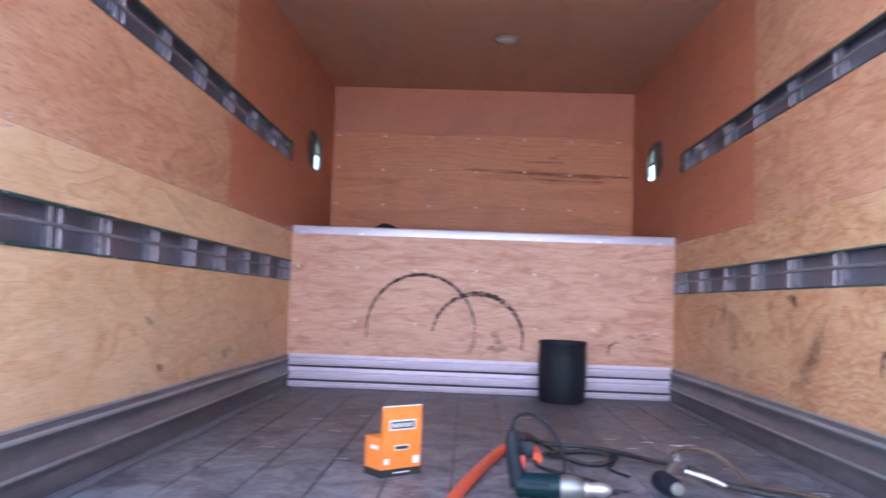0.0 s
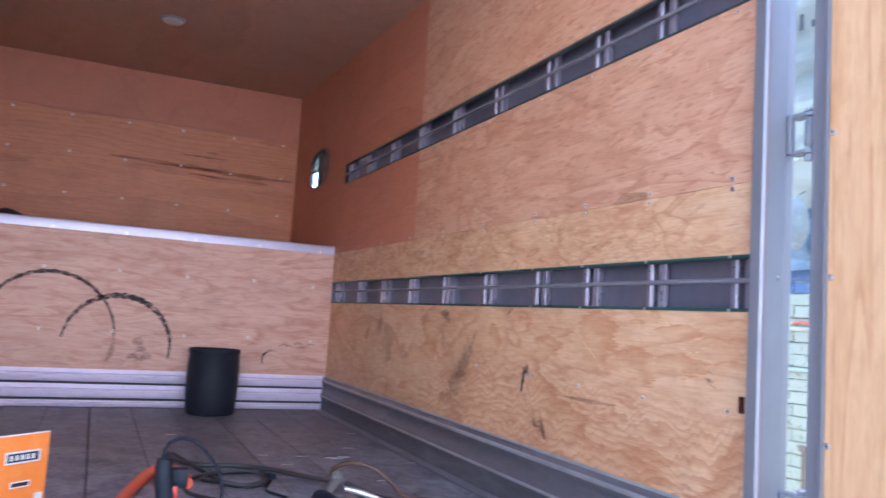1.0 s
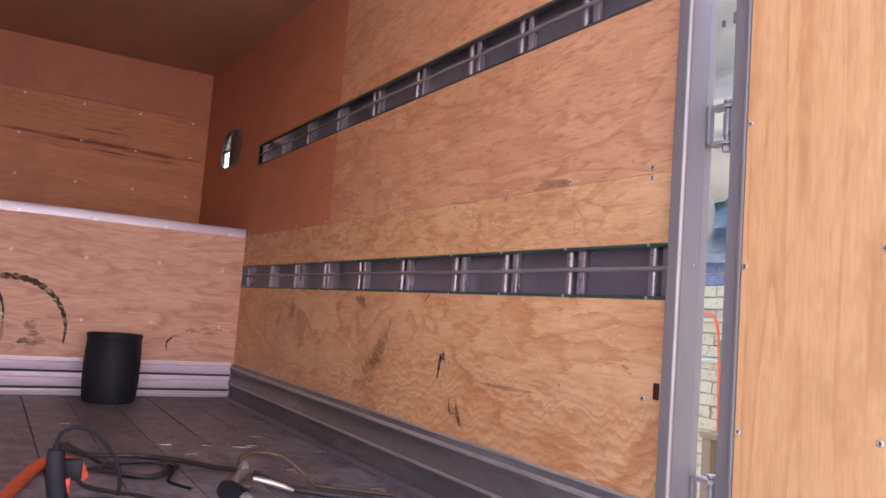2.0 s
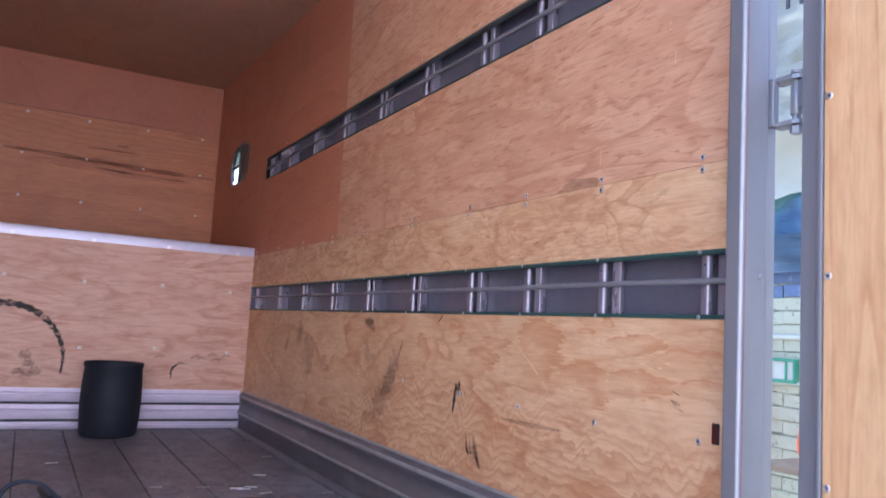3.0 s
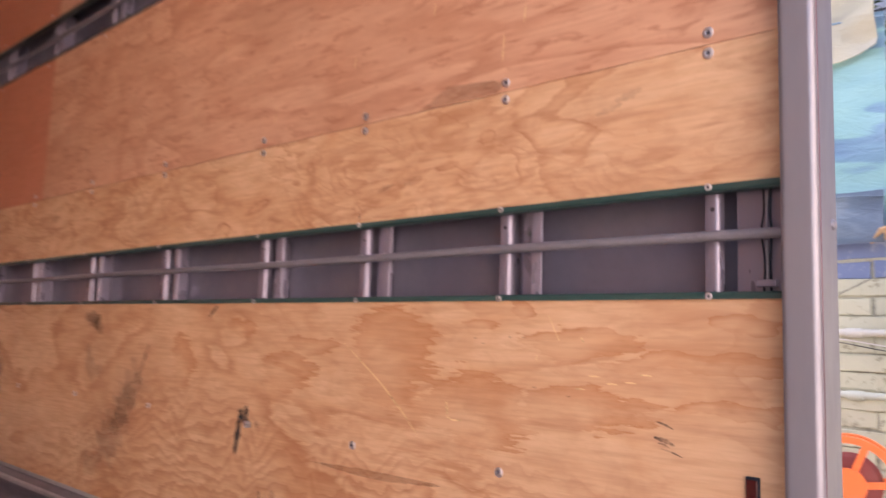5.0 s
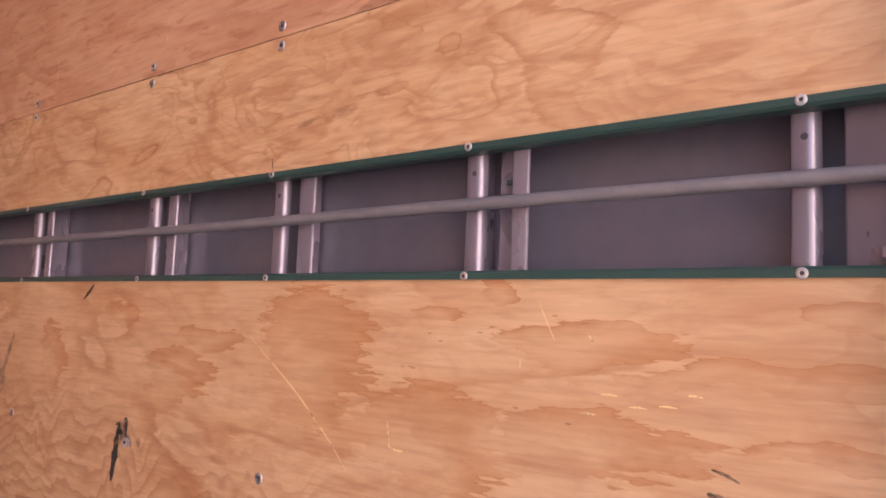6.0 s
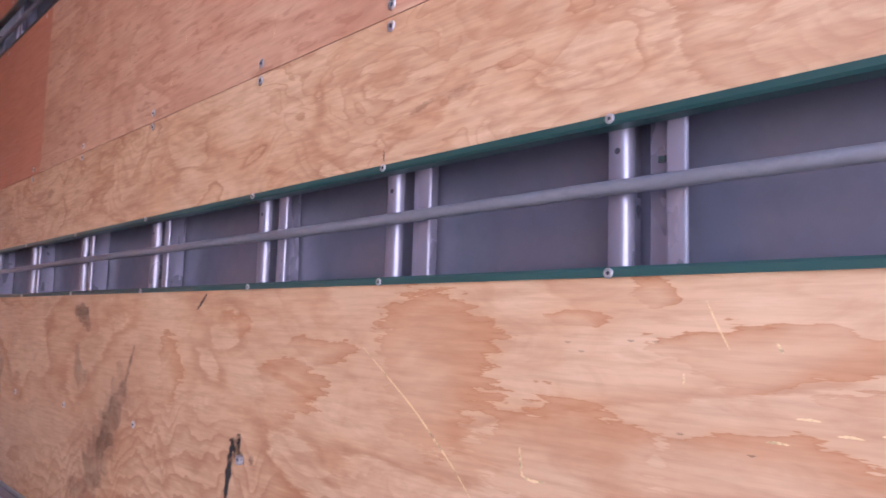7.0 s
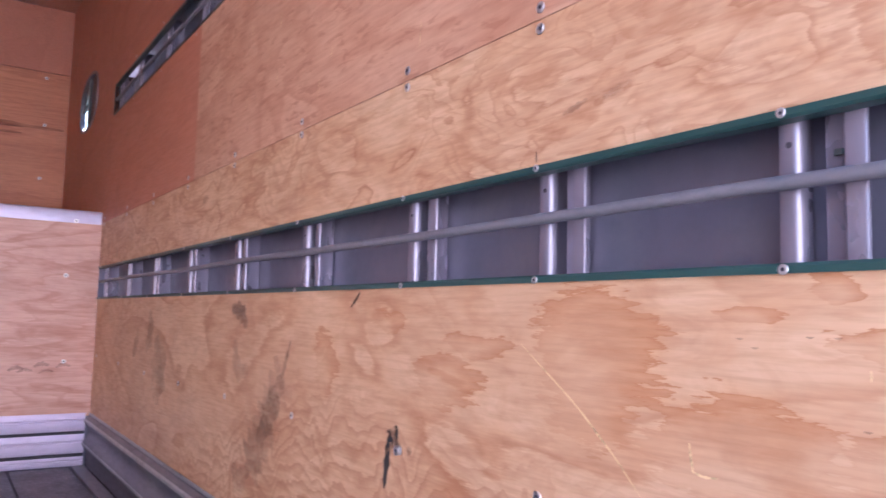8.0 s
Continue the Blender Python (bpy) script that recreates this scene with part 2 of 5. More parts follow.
GREY = painted("grey_paint", (0.25, 0.24, 0.262), 0.36, 0.45, (0.4, 0.37, 0.4), 0.22, 5.0, (1, 1, 0.25), 0.06)
SKIN = painted("grey_steel_sheet", (0.2, 0.185, 0.24), 0.34, 0.4, (0.33, 0.3, 0.3), 0.35, 4.0)
STUD = painted("grey_stud", (0.28, 0.243, 0.292), 0.29, 0.45, (0.3, 0.27, 0.3), 0.08, 2.5, (1, 1, 0.4), 0.0)
TUBE = painted("grey_tube", (0.22, 0.2, 0.215), 0.45, 0.2, (0.36, 0.33, 0.34), 0.3, 18.0)
GREEN, nt, bsdf = material("green_trim")
tone = noise_tex(nt, coords(nt, (1, 0.3, 1), 0, True), 9.0, 4, 0.6)
join(nt, mixed(nt, ramp(nt, tone, [(0.35, 0.0), (0.7, 1.0)]), (0.024, 0.06, 0.052), (0.036, 0.082, 0.072)), bsdf.inputs["Base Color"])
bsdf.inputs["Roughness"].default_value = 0.36
DARKTRIM = painted("dark_trim", (0.05, 0.06, 0.055), 0.4, 0.1, (0.12, 0.13, 0.12), 0.3, 12.0)
KICK = painted("kick_plate_paint", (0.15, 0.135, 0.15), 0.42, 0.35, (0.34, 0.32, 0.32), 0.45, 8.0, (1, 0.25, 1), 0.2)
RIB = painted("scraped_rib", (0.44, 0.425, 0.43), 0.42, 0.4, (0.22, 0.2, 0.2), 0.8, 14.0, (1, 0.2, 1), 0.2)
EDGE = painted("worn_edge_strip", (0.27, 0.25, 0.28), 0.42, 0.35, (0.14, 0.125, 0.14), 0.5, 9.0, (1, 0.2, 1), 0.2)
ALU = painted("aluminium", (0.5, 0.45, 0.56), 0.4, 0.6, (0.45, 0.42, 0.46), 0.35, 9.0, (0.3, 1, 1), 0.1)
ALU_SLAT = painted("aluminium_slat", (0.64, 0.54, 0.68), 0.5, 0.35, (0.33, 0.3, 0.34), 0.4, 8.0, (0.25, 1, 1), 0.15)
DARK = painted("dark_gap", (0.05, 0.04, 0.05), 0.7, 0.0, (0.09, 0.08, 0.08), 0.3, 9.0)
STEEL = painted("bright_steel", (0.7, 0.64, 0.62), 0.42, 0.85, (0.42, 0.39, 0.38), 0.3, 60.0, (1, 1, 1), 0.0)
# pale colour carries the screws' glint from the door; also used for welds
GLINT_WELD = painted("glint_weld_metal", (0.8, 0.78, 0.75), 0.4, 0.35, (0.6, 0.57, 0.54), 0.2, 60.0, (1, 1, 1), 0.0)
BLACK = painted("black_plastic", (0.013, 0.015, 0.024), 0.58, 0.0, (0.04, 0.04, 0.045), 0.3, 14.0)
RUBBER = painted("grey_cable_rubber", (0.035, 0.032, 0.034), 0.5, 0.0, (0.1, 0.09, 0.09), 0.4, 30.0)


# ---- mesh helpers ----
def box(x0, x1, y0, y1, z0, z1, bev=0.0, bm=None):
    own = bmesh.new()
    bmesh.ops.create_cube(own, size=1.0, matrix=Matrix.LocRotScale(((x0 + x1) / 2, (y0 + y1) / 2, (z0 + z1) / 2), None, (x1 - x0, y1 - y0, z1 - z0)))
    if bev:
        bmesh.ops.bevel(own, geom=own.edges[:], offset=bev, segments=2, affect="EDGES", profile=0.5)
    return own if bm is None else merge(bm, own)


def merge(bm, other):
    me = bpy.data.meshes.new("tmp")
    other.to_mesh(me)
    other.free()
    bm.from_mesh(me)
    bpy.data.meshes.remove(me)
    return bm


def moved(bm, m):
    bmesh.ops.transform(bm, matrix=m, verts=bm.verts)
    return bm


def lathe(profile, n=24, cap=True):
    """Rings of (radius, z), about z."""
    bm = bmesh.new()
    rings = [[bm.verts.new((r * math.cos(2 * math.pi * k / n), r * math.sin(2 * math.pi * k / n), z)) for k in range(n)] for r, z in profile]
    for a, b in zip(rings, rings[1:]):
        for k in range(n):
            bm.faces.new((a[k], a[(k + 1) % n], b[(k + 1) % n], b[k]))
    if cap:
        bm.faces.new(rings[0][::-1])
        bm.faces.new(rings[-1])
    bmesh.ops.recalc_face_normals(bm, faces=bm.faces[:])
    return bm


def smooth_line(points, steps=6):
    """A Catmull-Rom line through the points."""
    pts = [Vector(p) for p in points]
    pts = [2 * pts[0] - pts[1]] + pts + [2 * pts[-1] - pts[-2]]
    out = []
    for a, b, c, d in zip(pts, pts[1:], pts[2:], pts[3:]):
        for k in range(steps):
            t = k / steps
            out.append(0.5 * (2 * b + (c - a) * t + (2 * a - 5 * b + 4 * c - d) * t * t + (3 * b - a - 3 * c + d) * t**3))
    return out + [pts[-2]]


def sweep(points, radius, n=10, closed=False):
    """A round tube along points; radius: a number, or one for each point."""
    bm = bmesh.new()
    pts = [Vector(p) for p in points]
    rad = radius if isinstance(radius, (list, tuple)) else [radius] * len(pts)
    side, rings = None, []
    for k, p in enumerate(pts):
        a, b = pts[k - 1 if k or closed else 0], pts[(k + 1) % len(pts) if closed else min(k + 1, len(pts) - 1)]
        way = (b - a).normalized()
        if side is None:
            side = way.cross(Vector((0, 0, 1)) if abs(way.z) < 0.9 else Vector((1, 0, 0))).normalized()
        side = (side - way * side.dot(way)).normalized()
        up = way.cross(side)
        rings.append([bm.verts.new(p + rad[k] * (math.cos(2 * math.pi * j / n) * side + math.sin(2 * math.pi * j / n) * up)) for j in range(n)])
    for k in range(len(rings) if closed else len(rings) - 1):
        a, b = rings[k], rings[(k + 1) % len(rings)]
        for j in range(n):
            bm.faces.new((a[j], a[(j + 1) % n], b[(j + 1) % n], b[j]))
    if not closed:
        bm.faces.new(rings[0][::-1])
        bm.faces.new(rings[-1])
    bmesh.ops.recalc_face_normals(bm, faces=bm.faces[:])
    return bm


def sheet_profile(line, thick, along, a, b):
    """A bent sheet: a 2D line with thickness, pulled from a to b along an axis."""
    pts = [Vector(p) for p in line]
    norms = []
    for k in range(len(pts)):
        d = (pts[min(k + 1, len(pts) - 1)] - pts[max(k - 1, 0)]).normalized()
        norms.append(Vector((-d.y, d.x)))
    loop = [p + n * thick / 2 for p, n in zip(pts, norms)] + [p - n * thick / 2 for p, n in reversed(list(zip(pts, norms)))]
    return pulled(loop, along, a, b, strips=len(pts))


def pulled(loop, along, a, b, strips=0):
    bm = bmesh.new()
    place = {"x": lambda p, v: (v, p[0], p[1]), "y": lambda p, v: (p[0], v, p[1]), "z": lambda p, v: (p[0], p[1], v)}[along]
    lo = [bm.verts.new(place(p, a)) for p in loop]
    hi = [bm.verts.new(place(p, b)) for p in loop]
    n = len(loop)
    for k in range(n):
        bm.faces.new((lo[k], lo[(k + 1) % n], hi[(k + 1) % n], hi[k]))
    if strips:
        for k in range(strips - 1):
            for ring in (lo, hi):
                bm.faces.new((ring[k], ring[k + 1], ring[n - 2 - k], ring[n - 1 - k]))
    else:
        bm.faces.new(lo[::-1])
        bm.faces.new(hi)
    bmesh.ops.recalc_face_normals(bm, faces=bm.faces[:])
    return bm


def mesh_of(name, bm, mat, smooth=False):
    me = bpy.data.meshes.new(name)
    bm.to_mesh(me)
    bm.free()
    me.materials.append(mat)
    if smooth:
        for f in me.polygons:
            f.use_smooth = True
        me.set_sharp_from_angle(angle=radians(38))
    return me


def part(name, bm, mat, parent=None, label="", smooth=False):
    ob = new(name, mesh_of(name, bm, mat, smooth))
    if parent:
        ob.parent = parent
    return tagged(ob, label)


def piece(name, mesh, parent, m):
    ob = new(name, mesh)
    ob.parent = parent
    ob.matrix_basis = m
    return ob


def thing(name, label, category, m=None, group="", kind=""):
    ob = new(name)
    ob.empty_display_size = 0.05
    if m is not None:
        ob.matrix_basis = m
    return tagged(ob, label, category, group, kind)


# facing of things that are fixed to a face: local z is the face's outward normal
TO_LEFT = Euler((0, radians(-90), 0)).to_matrix().to_4x4()
TO_RIGHT = Euler((0, radians(90), 0)).to_matrix().to_4x4()
TO_REAR = Euler((radians(90), 0, 0)).to_matrix().to_4x4()



def screw_mesh(name, r, mat=STEEL):
    bm = lathe([(r, 0.0), (r, 0.1 * r), (0.9 * r, 0.2 * r), (0.55 * r, 0.25 * r), (0.38 * r, 0.2 * r), (0.3 * r, 0.04 * r), (0.08 * r, 0.03 * r)], 16)
    me = mesh_of(name, bm, mat)
    me.materials.append(DARK)
    # recess faces take the dark material, so its shade lies in the colour
    for f in me.polygons:
        if Vector((f.center.x, f.center.y)).length < 0.36 * r and f.center.z > 0.01 * r:
            f.material_index = 1
    return me


SCREW = screw_mesh("screw", 0.0068)
SMALL_SCREW = screw_mesh("small_screw", 0.0044)
GLINT_SCREW = screw_mesh("glint_screw", 0.0085, GLINT_WELD)

# ---- plan of the box body ----
PLY = 0.012      # lining
OUT = 1.275      # outer skin
Y_END, Y_BULK, Y_FRONT = 0.0345, 3.445, 4.72
SEAM_Y = 2.12


def seam(y):
    return 0.9582 + 0.0035 * y


LOW = (0.664, 0.787)     # lower slot
HIGH = (1.397, 1.517)    # upper slot
STUDS = (0.122, 0.424, 0.722, 1.012, 1.395, 1.782, 2.172, 2.566, 2.958, 3.385)


def roof(y):
    return 2.17 + 0.042 * (y - 2.3)


def ceiling_panel(bm_y0, bm_y1, thick, over):
    return pulled([(bm_y0, roof(bm_y0)), (bm_y1, roof(bm_y1)), (bm_y1, roof(bm_y1) + thick), (bm_y0, roof(bm_y0) + thick)], "x", -over, over)


def obround(cy, cz, ry, rz, n=28, power=2.8):
    out = []
    for k in range(n):
        a = 2 * math.pi * k / n
        c, s = math.cos(a), math.sin(a)
        out.append((cy + ry * math.copysign(abs(c) ** (2 / power), c), cz + rz * math.copysign(abs(s) ** (2 / power), s)))
    return out


WIN = (4.0, 1.595, 0.24, 0.135)


def pierced(outer, hole, x0, x1):
    """A panel between x0 and x1 with the outline outer and one hole."""
    bm = bmesh.new()
    loops = []
    for pts in (outer, hole):
        vs = [bm.verts.new((x0, *p)) for p in pts]
        loops.append([bm.edges.new((vs[k], vs[(k + 1) % len(vs)])) for k in range(len(vs))])
    res = bmesh.ops.triangle_fill(bm, edges=loops[0] + loops[1], use_beauty=True)
    faces = [g for g in res["geom"] if isinstance(g, bmesh.types.BMFace)]
    ext = bmesh.ops.extrude_face_region(bm, geom=faces)
    bmesh.ops.translate(bm, vec=(x1 - x0, 0, 0), verts=[g for g in ext["geom"] if isinstance(g, bmesh.types.BMVert)])
    bmesh.ops.recalc_face_normals(bm, faces=bm.faces[:])
    return bm


# one lipped channel, its lip's middle at y = 0, standing behind the lining of a wall whose inside is at x = 0 and whose depth runs to +x
def stud_mesh(z0, z1, name, stepped=True):
    line = [(0.06, 0.0115), (0.018, 0.0115), (0.0150, 0.0105), (0.0142, 0.0085), (0.0142, 0.0), (0.0146, -0.0025), (0.0158, -0.0046), (0.0178, -0.006), (0.0205, -0.0066), (0.0235, -0.0068)]
    bm = sheet_profile(line, 0.0022, "z", z0, z1)
    step = [(0.06, -0.0212), (0.0285, -0.0212), (0.0268, -0.022), (0.026, -0.0236), (0.026, -0.0405), (0.0252, -0.0423), (0.0232, -0.043), (0.0156, -0.043), (0.0148, -0.0437), (0.0148, -0.058), (0.0154, -0.0592), (0.0168, -0.0598)]
    if stepped:
        merge(bm, sheet_profile(step, 0.002, "z", z0, z1))
    return mesh_of(name, bm, STUD, True)


# flat dark disc in place of a hole, the hole's shade put into its colour
HOLE_DISC = mesh_of("bolt_hole", lathe([(0.0028, -0.0006), (0.0028, 0.0003), (0.0018, 0.0004)], 10), DARK)


def side_wall(name, s, label):
    """s = 1: the wall at +x, s = -1: the wall at -x."""
    def bx(x0, x1, y0, y1, z0, z1, bev=0.0):
        a, b = sorted((s * (W + x0), s * (W + x1)))
        return box(a, b, y0, y1, z0, z1, bev)

    hole = obround(*WIN)
    outer = [(Y_END, -0.06), (Y_BULK, -0.06), (Y_BULK, roof(Y_BULK) + 0.03), (Y_END, roof(Y_END) + 0.03)]
    wall = part(name, pulled(outer, "x", s * (W + 0.0625), s * OUT), SKIN, None)
    bay = [(Y_BULK, 0.85), (Y_FRONT + 0.08, 0.85), (Y_FRONT + 0.08, roof(Y_FRONT) + 0.03), (Y_BULK, roof(Y_BULK) + 0.03)]
    part("skin", pierced(bay, hole, s * (W + PLY + 0.0005), s * (W + 0.019)), SKIN, wall, "thin grey steel skin of the front bay")
    tagged(wall, label, "wall", kind="structure")
    g = 0.0004
    part("panel", bx(0, PLY, Y_END, Y_BULK, 0.2, LOW[0], 0.0008), PINE if s > 0 else PALE, wall, "scuffed pine plywood lining board")
    a, b = sorted((s * W, s * (W + PLY)))
    part("panel", pulled([(Y_END, LOW[1]), (Y_BULK, LOW[1]), (Y_BULK, seam(Y_BULK) - g), (Y_END, seam(Y_END) - g)], "x", a, b), STRIP if s > 0 else PALE, wall, "pine plywood lining strip")
    a, b = sorted((s * (W - 0.0006), s * (W + PLY)))
    for y0, y1, m, lab in ((Y_END, SEAM_Y - g, PINK, "rosy plywood lining board"), (SEAM_Y, Y_BULK, RED, "reddish plywood lining board")):
        part("panel", pulled([(y0, seam(y0) + g), (y1, seam(y1) + g), (y1, HIGH[0]), (y0, HIGH[0])], "x", a, b), m, wall, lab)
    for y0, y1, m in ((Y_END, SEAM_Y - g, PINK), (SEAM_Y, 3.325, RED)):
        top = [(y0, HIGH[1]), (y1, HIGH[1]), (y1, roof(y1)), (y0, roof(y0))]
        a, b = sorted((s * (W - 0.001), s * (W + PLY)))
        part("panel", pulled(top, "x", a, b), m, wall)
    a, b = sorted((s * (W - 0.001), s * (W + PLY)))
    part("panel", pulled([(3.325, HIGH[0] + g), (Y_BULK, HIGH[0] + g), (Y_BULK, roof(Y_BULK)), (3.325, roof(3.325))], "x", a, b), RED, wall)
    attic = [(Y_BULK + g, 0.9), (Y_FRONT, 0.9), (Y_FRONT, roof(Y_FRONT)), (Y_BULK + g, roof(Y_BULK))]
    part("panel", pierced(attic, hole, s * W, s * (W + PLY)), RED, wall, "dark reddish plywood with an oval window cut-out")
    # studs behind the lining, seen through both slots
    lean = Matrix.Diagonal((s, 1, 1, 1))
    low_stud, high_stud = (stud_mesh(LOW[0] - 0.03, LOW[1] + 0.03, "stud"), stud_mesh(HIGH[0] - 0.03, HIGH[1] + 0.03, "stud"))
    end_stud = stud_mesh(LOW[0] - 0.03, LOW[1] + 0.03, "stud", False)
    piece("stud", end_stud, wall, Matrix.Translation((s * W, STUDS[0], 0)) @ lean)
    piece("stud", high_stud, wall, Matrix.Translation((s * W, STUDS[0], 0)) @ lean)
    for k, y in enumerate(STUDS[1:]):
        for me in (low_stud, high_stud) if y < 3.3 else (low_stud,):
            piece("stud", me, wall, Matrix.Translation((s * W, y, 0)) @ lean)
    piece("stud", high_stud, wall, Matrix.Translation((s * W, 3.295, 0)) @ lean)
    # trims that cap the lining's edges
    for (z0, z1), y1, m in ((LOW, Y_BULK, GREEN), (HIGH, 3.325, DARKTRIM)):
        for z, d in ((z0, 1), (z1, -1)):
            line = [(s * (W - 0.0022), z - d * 0.004), (s * (W - 0.0022), z + d * 0.0015), (s * (W - 0.001), z + d * 0.003), (s * (W + 0.013), z + d * 0.0034)]
            part("edge_trim", sheet_profile(line, 0.0024, "y", Y_END, y1), m, wall, "glossy dark green metal edge trim" if m is GREEN else "dark metal edge trim", True)
    a, b = sorted((s * (W - 0.003), s * (W + 0.06)))
    part("slot_end", box(a, b, 3.325, 3.331, HIGH[0], HIGH[1]), DARKTRIM, wall)
    # bars along the slots
    for z, y1 in ((0.7322, Y_BULK), (1.461, 3.325)):
        pts = [(s * (W + 0.006), Y_END + k * (y1 - Y_END) / 8, z + 0.0012 * math.sin(k * 2.1)) for k in range(9)]
        part("bar", sweep(pts, 0.0062, 14), TUBE, wall, "round grey steel lashing bar", True)
    # welds where the bar meets the studs
    if s > 0:
        for k, y in enumerate(STUDS[1:5]):
            for y0, y1 in ((y + 0.0125, y + 0.001 * k), (y - 0.045, y - 0.0585)):
                pts = [(W + 0.0115 + 0.0004 * math.sin(j * 2.3 + k), y0 + (y1 - y0) * j / 7, 0.7383 + 0.0009 * math.sin(j * 3.1 + k * 1.7)) for j in range(8)]
                part("weld", sweep(pts, 0.0009, 6), GLINT_WELD, wall, "thin pale weld bead", True)
        part("tab", box(W + 0.0215, W + 0.0255, STUDS[1] - 0.037, STUDS[1] - 0.03, 0.7525, 0.7575, 0.0008), DARKTRIM, wall, "small dark tab on a stud")
        piece("screw", SCREW, wall, Matrix.Translation((W - 0.003, 1.012, 0.433)) @ TO_LEFT)
    # screws
    face = TO_LEFT if s > 0 else TO_RIGHT
    for k, y in enumerate(STUDS):
        j = 0.004 * math.sin(k * 5.1)
        for z in (seam(y) - 0.0105 + j / 3, seam(y) + 0.0145 + j / 3):
            piece("screw", SCREW, wall, Matrix.Translation((s * (W - 0.001), y + j, z)) @ face)
        for z in (LOW[0] - 0.001, LOW[1] + 0.001):
            piece("screw", SMALL_SCREW, wall, Matrix.Translation((s * (W - 0.0034), y + j / 2, z)) @ face)
        if y < 3.3:
            piece("screw", SMALL_SCREW, wall, Matrix.Translation((s * (W - 0.001), y + j, HIGH[0] - 0.017)) @ face)
            piece("screw", SMALL_SCREW, wall, Matrix.Translation((s * (W - 0.001), y + j, HIGH[1] + 0.02)) @ face)
        piece("screw", SCREW, wall, Matrix.Translation((s * W, y - 0.004 + j, 0.432 + j)) @ face)
        piece("bolt_hole", HOLE_DISC, wall, Matrix.Translation((s * (W + 0.0132), y + 0.002, 0.765)) @ face)
        piece("screw", SMALL_SCREW, wall, Matrix.Translation((s * (W - 0.002), y + 0.05, 0.19)) @ face)
    # pressed kick plate at the foot
    prof = [(0.004, 0.0), (0.005, 0.03), (0.006, 0.055), (0.012, 0.068), (0.02, 0.078), (0.023, 0.086), (0.022, 0.094), (0.015, 0.106), (0.007, 0.118), (0.004, 0.132),
            (0.004, 0.146), (0.009, 0.157), (0.016, 0.166), (0.02, 0.174), (0.0195, 0.181), (0.013, 0.188), (0.004, 0.194), (0.003, 0.2), (0.0015, 0.207)]
    for d, z in ((0.0232, 0.0885), (0.0204, 0.1775)):
        crest = [(s * (W - d + 0.003), z - 0.0085), (s * (W - d - 0.0012), z - 0.0035), (s * (W - d - 0.0012), z + 0.0035), (s * (W - d + 0.003), z + 0.0075)]
        part("rib", sheet_profile(crest, 0.0012, "y", Y_END + 0.002, Y_BULK - 0.012), RIB, wall, "rib crest scraped to pale metal", True)
    part("lip", sheet_profile([(s * (W - 0.0035), 0.199), (s * (W - 0.0048), 0.203), (s * (W - 0.0035), 0.2085)], 0.0016, "y", Y_END + 0.002, Y_BULK - 0.012), RIB, wall, "bare metal top lip", True)
    part("kick_plate", sheet_profile([(s * (W - d), z) for d, z in prof], 0.003, "y", Y_END, Y_BULK - 0.004), KICK, wall, "ribbed grey steel kick plate, scraped along its ribs", True)
    # oval window of the front bay
    ring_o, ring_i = obround(*WIN), obround(WIN[0], WIN[1], WIN[2] - 0.013, WIN[3] - 0.013)
    a, b = sorted((s * (W - 0.004), s * (W + 0.021)))
    win = part("window", pierced(ring_o, ring_i, a, b), KICK, wall, "oval window in a dull metal frame")
    part("mullion", box(a + 0.005, b - 0.004, WIN[0] + 0.012, WIN[0] + 0.036, WIN[1] - 0.121, WIN[1] + 0.121), DARKTRIM, win, "dark upright meeting rail")
    part("mullion", box(a + 0.007, b - 0.006, WIN[0] + 0.036, WIN[0] + 0.218, WIN[1] - 0.006, WIN[1] + 0.006), DARKTRIM, win, "dark sash rail")
    inner = obround(WIN[0], WIN[1], WIN[2] - 0.0135, WIN[3] - 0.0135, 48)
    low_half = [(max(y, WIN[0] + 0.036), min(z, WIN[1] - 0.006)) for y, z in inner]
    top_half = [(max(y, WIN[0] + 0.036), max(z, WIN[1] + 0.006)) for y, z in inner]
    near_half = [(min(y, WIN[0] + 0.012), z) for y, z in inner]
    for half, glass, lab in ((near_half, SMOKED, "dark smoked glass pane"), (top_half, TINTED, "dull tinted glass pane"), (low_half, GLASS, "clear glass pane")):
        pts = []
        for q in half:
            if not pts or (abs(q[0] - pts[-1][0]) + abs(q[1] - pts[-1][1])) > 0.0008:
                pts.append(q)
        while abs(pts[0][0] - pts[-1][0]) + abs(pts[0][1] - pts[-1][1]) < 0.0008:
            pts.pop()
        pane = part("pane", pulled(pts, "x", s * (W + 0.011), s * (W + 0.014)), glass, win, lab)
        pane.visible_shadow = glass is not GLASS
    return wall


def glazing(name, tint, dirt, body):
    m, nt, bsdf = material(name)
    bsdf.inputs["Base Color"].default_value = (*body, 1)
    bsdf.inputs["Roughness"].default_value = 0.25
    clear = node(nt, "ShaderNodeBsdfTransparent", Color=(*tint, 1))
    grime = ramp(nt, noise_tex(nt, coords(nt, (1, 1, 0.5)), 14, 5, 0.65, 0.4), [(0.35, dirt * 0.6), (0.7, min(1.0, dirt * 1.5))])
    both = nt.nodes.new("ShaderNodeMixShader")
    join(nt, grime, both.inputs[0])
    join(nt, clear.outputs[0], both.inputs[1])
    join(nt, bsdf.outputs[0], both.inputs[2])
    join(nt, both.outputs[0], nt.nodes["Material Output"].inputs[0])
    return m


# three tints: lower pane clear, upper pane dimmer, near pane almost dark
GLASS = glazing("window_glass", (0.8, 0.85, 0.82), 0.1, (0.4, 0.4, 0.38))
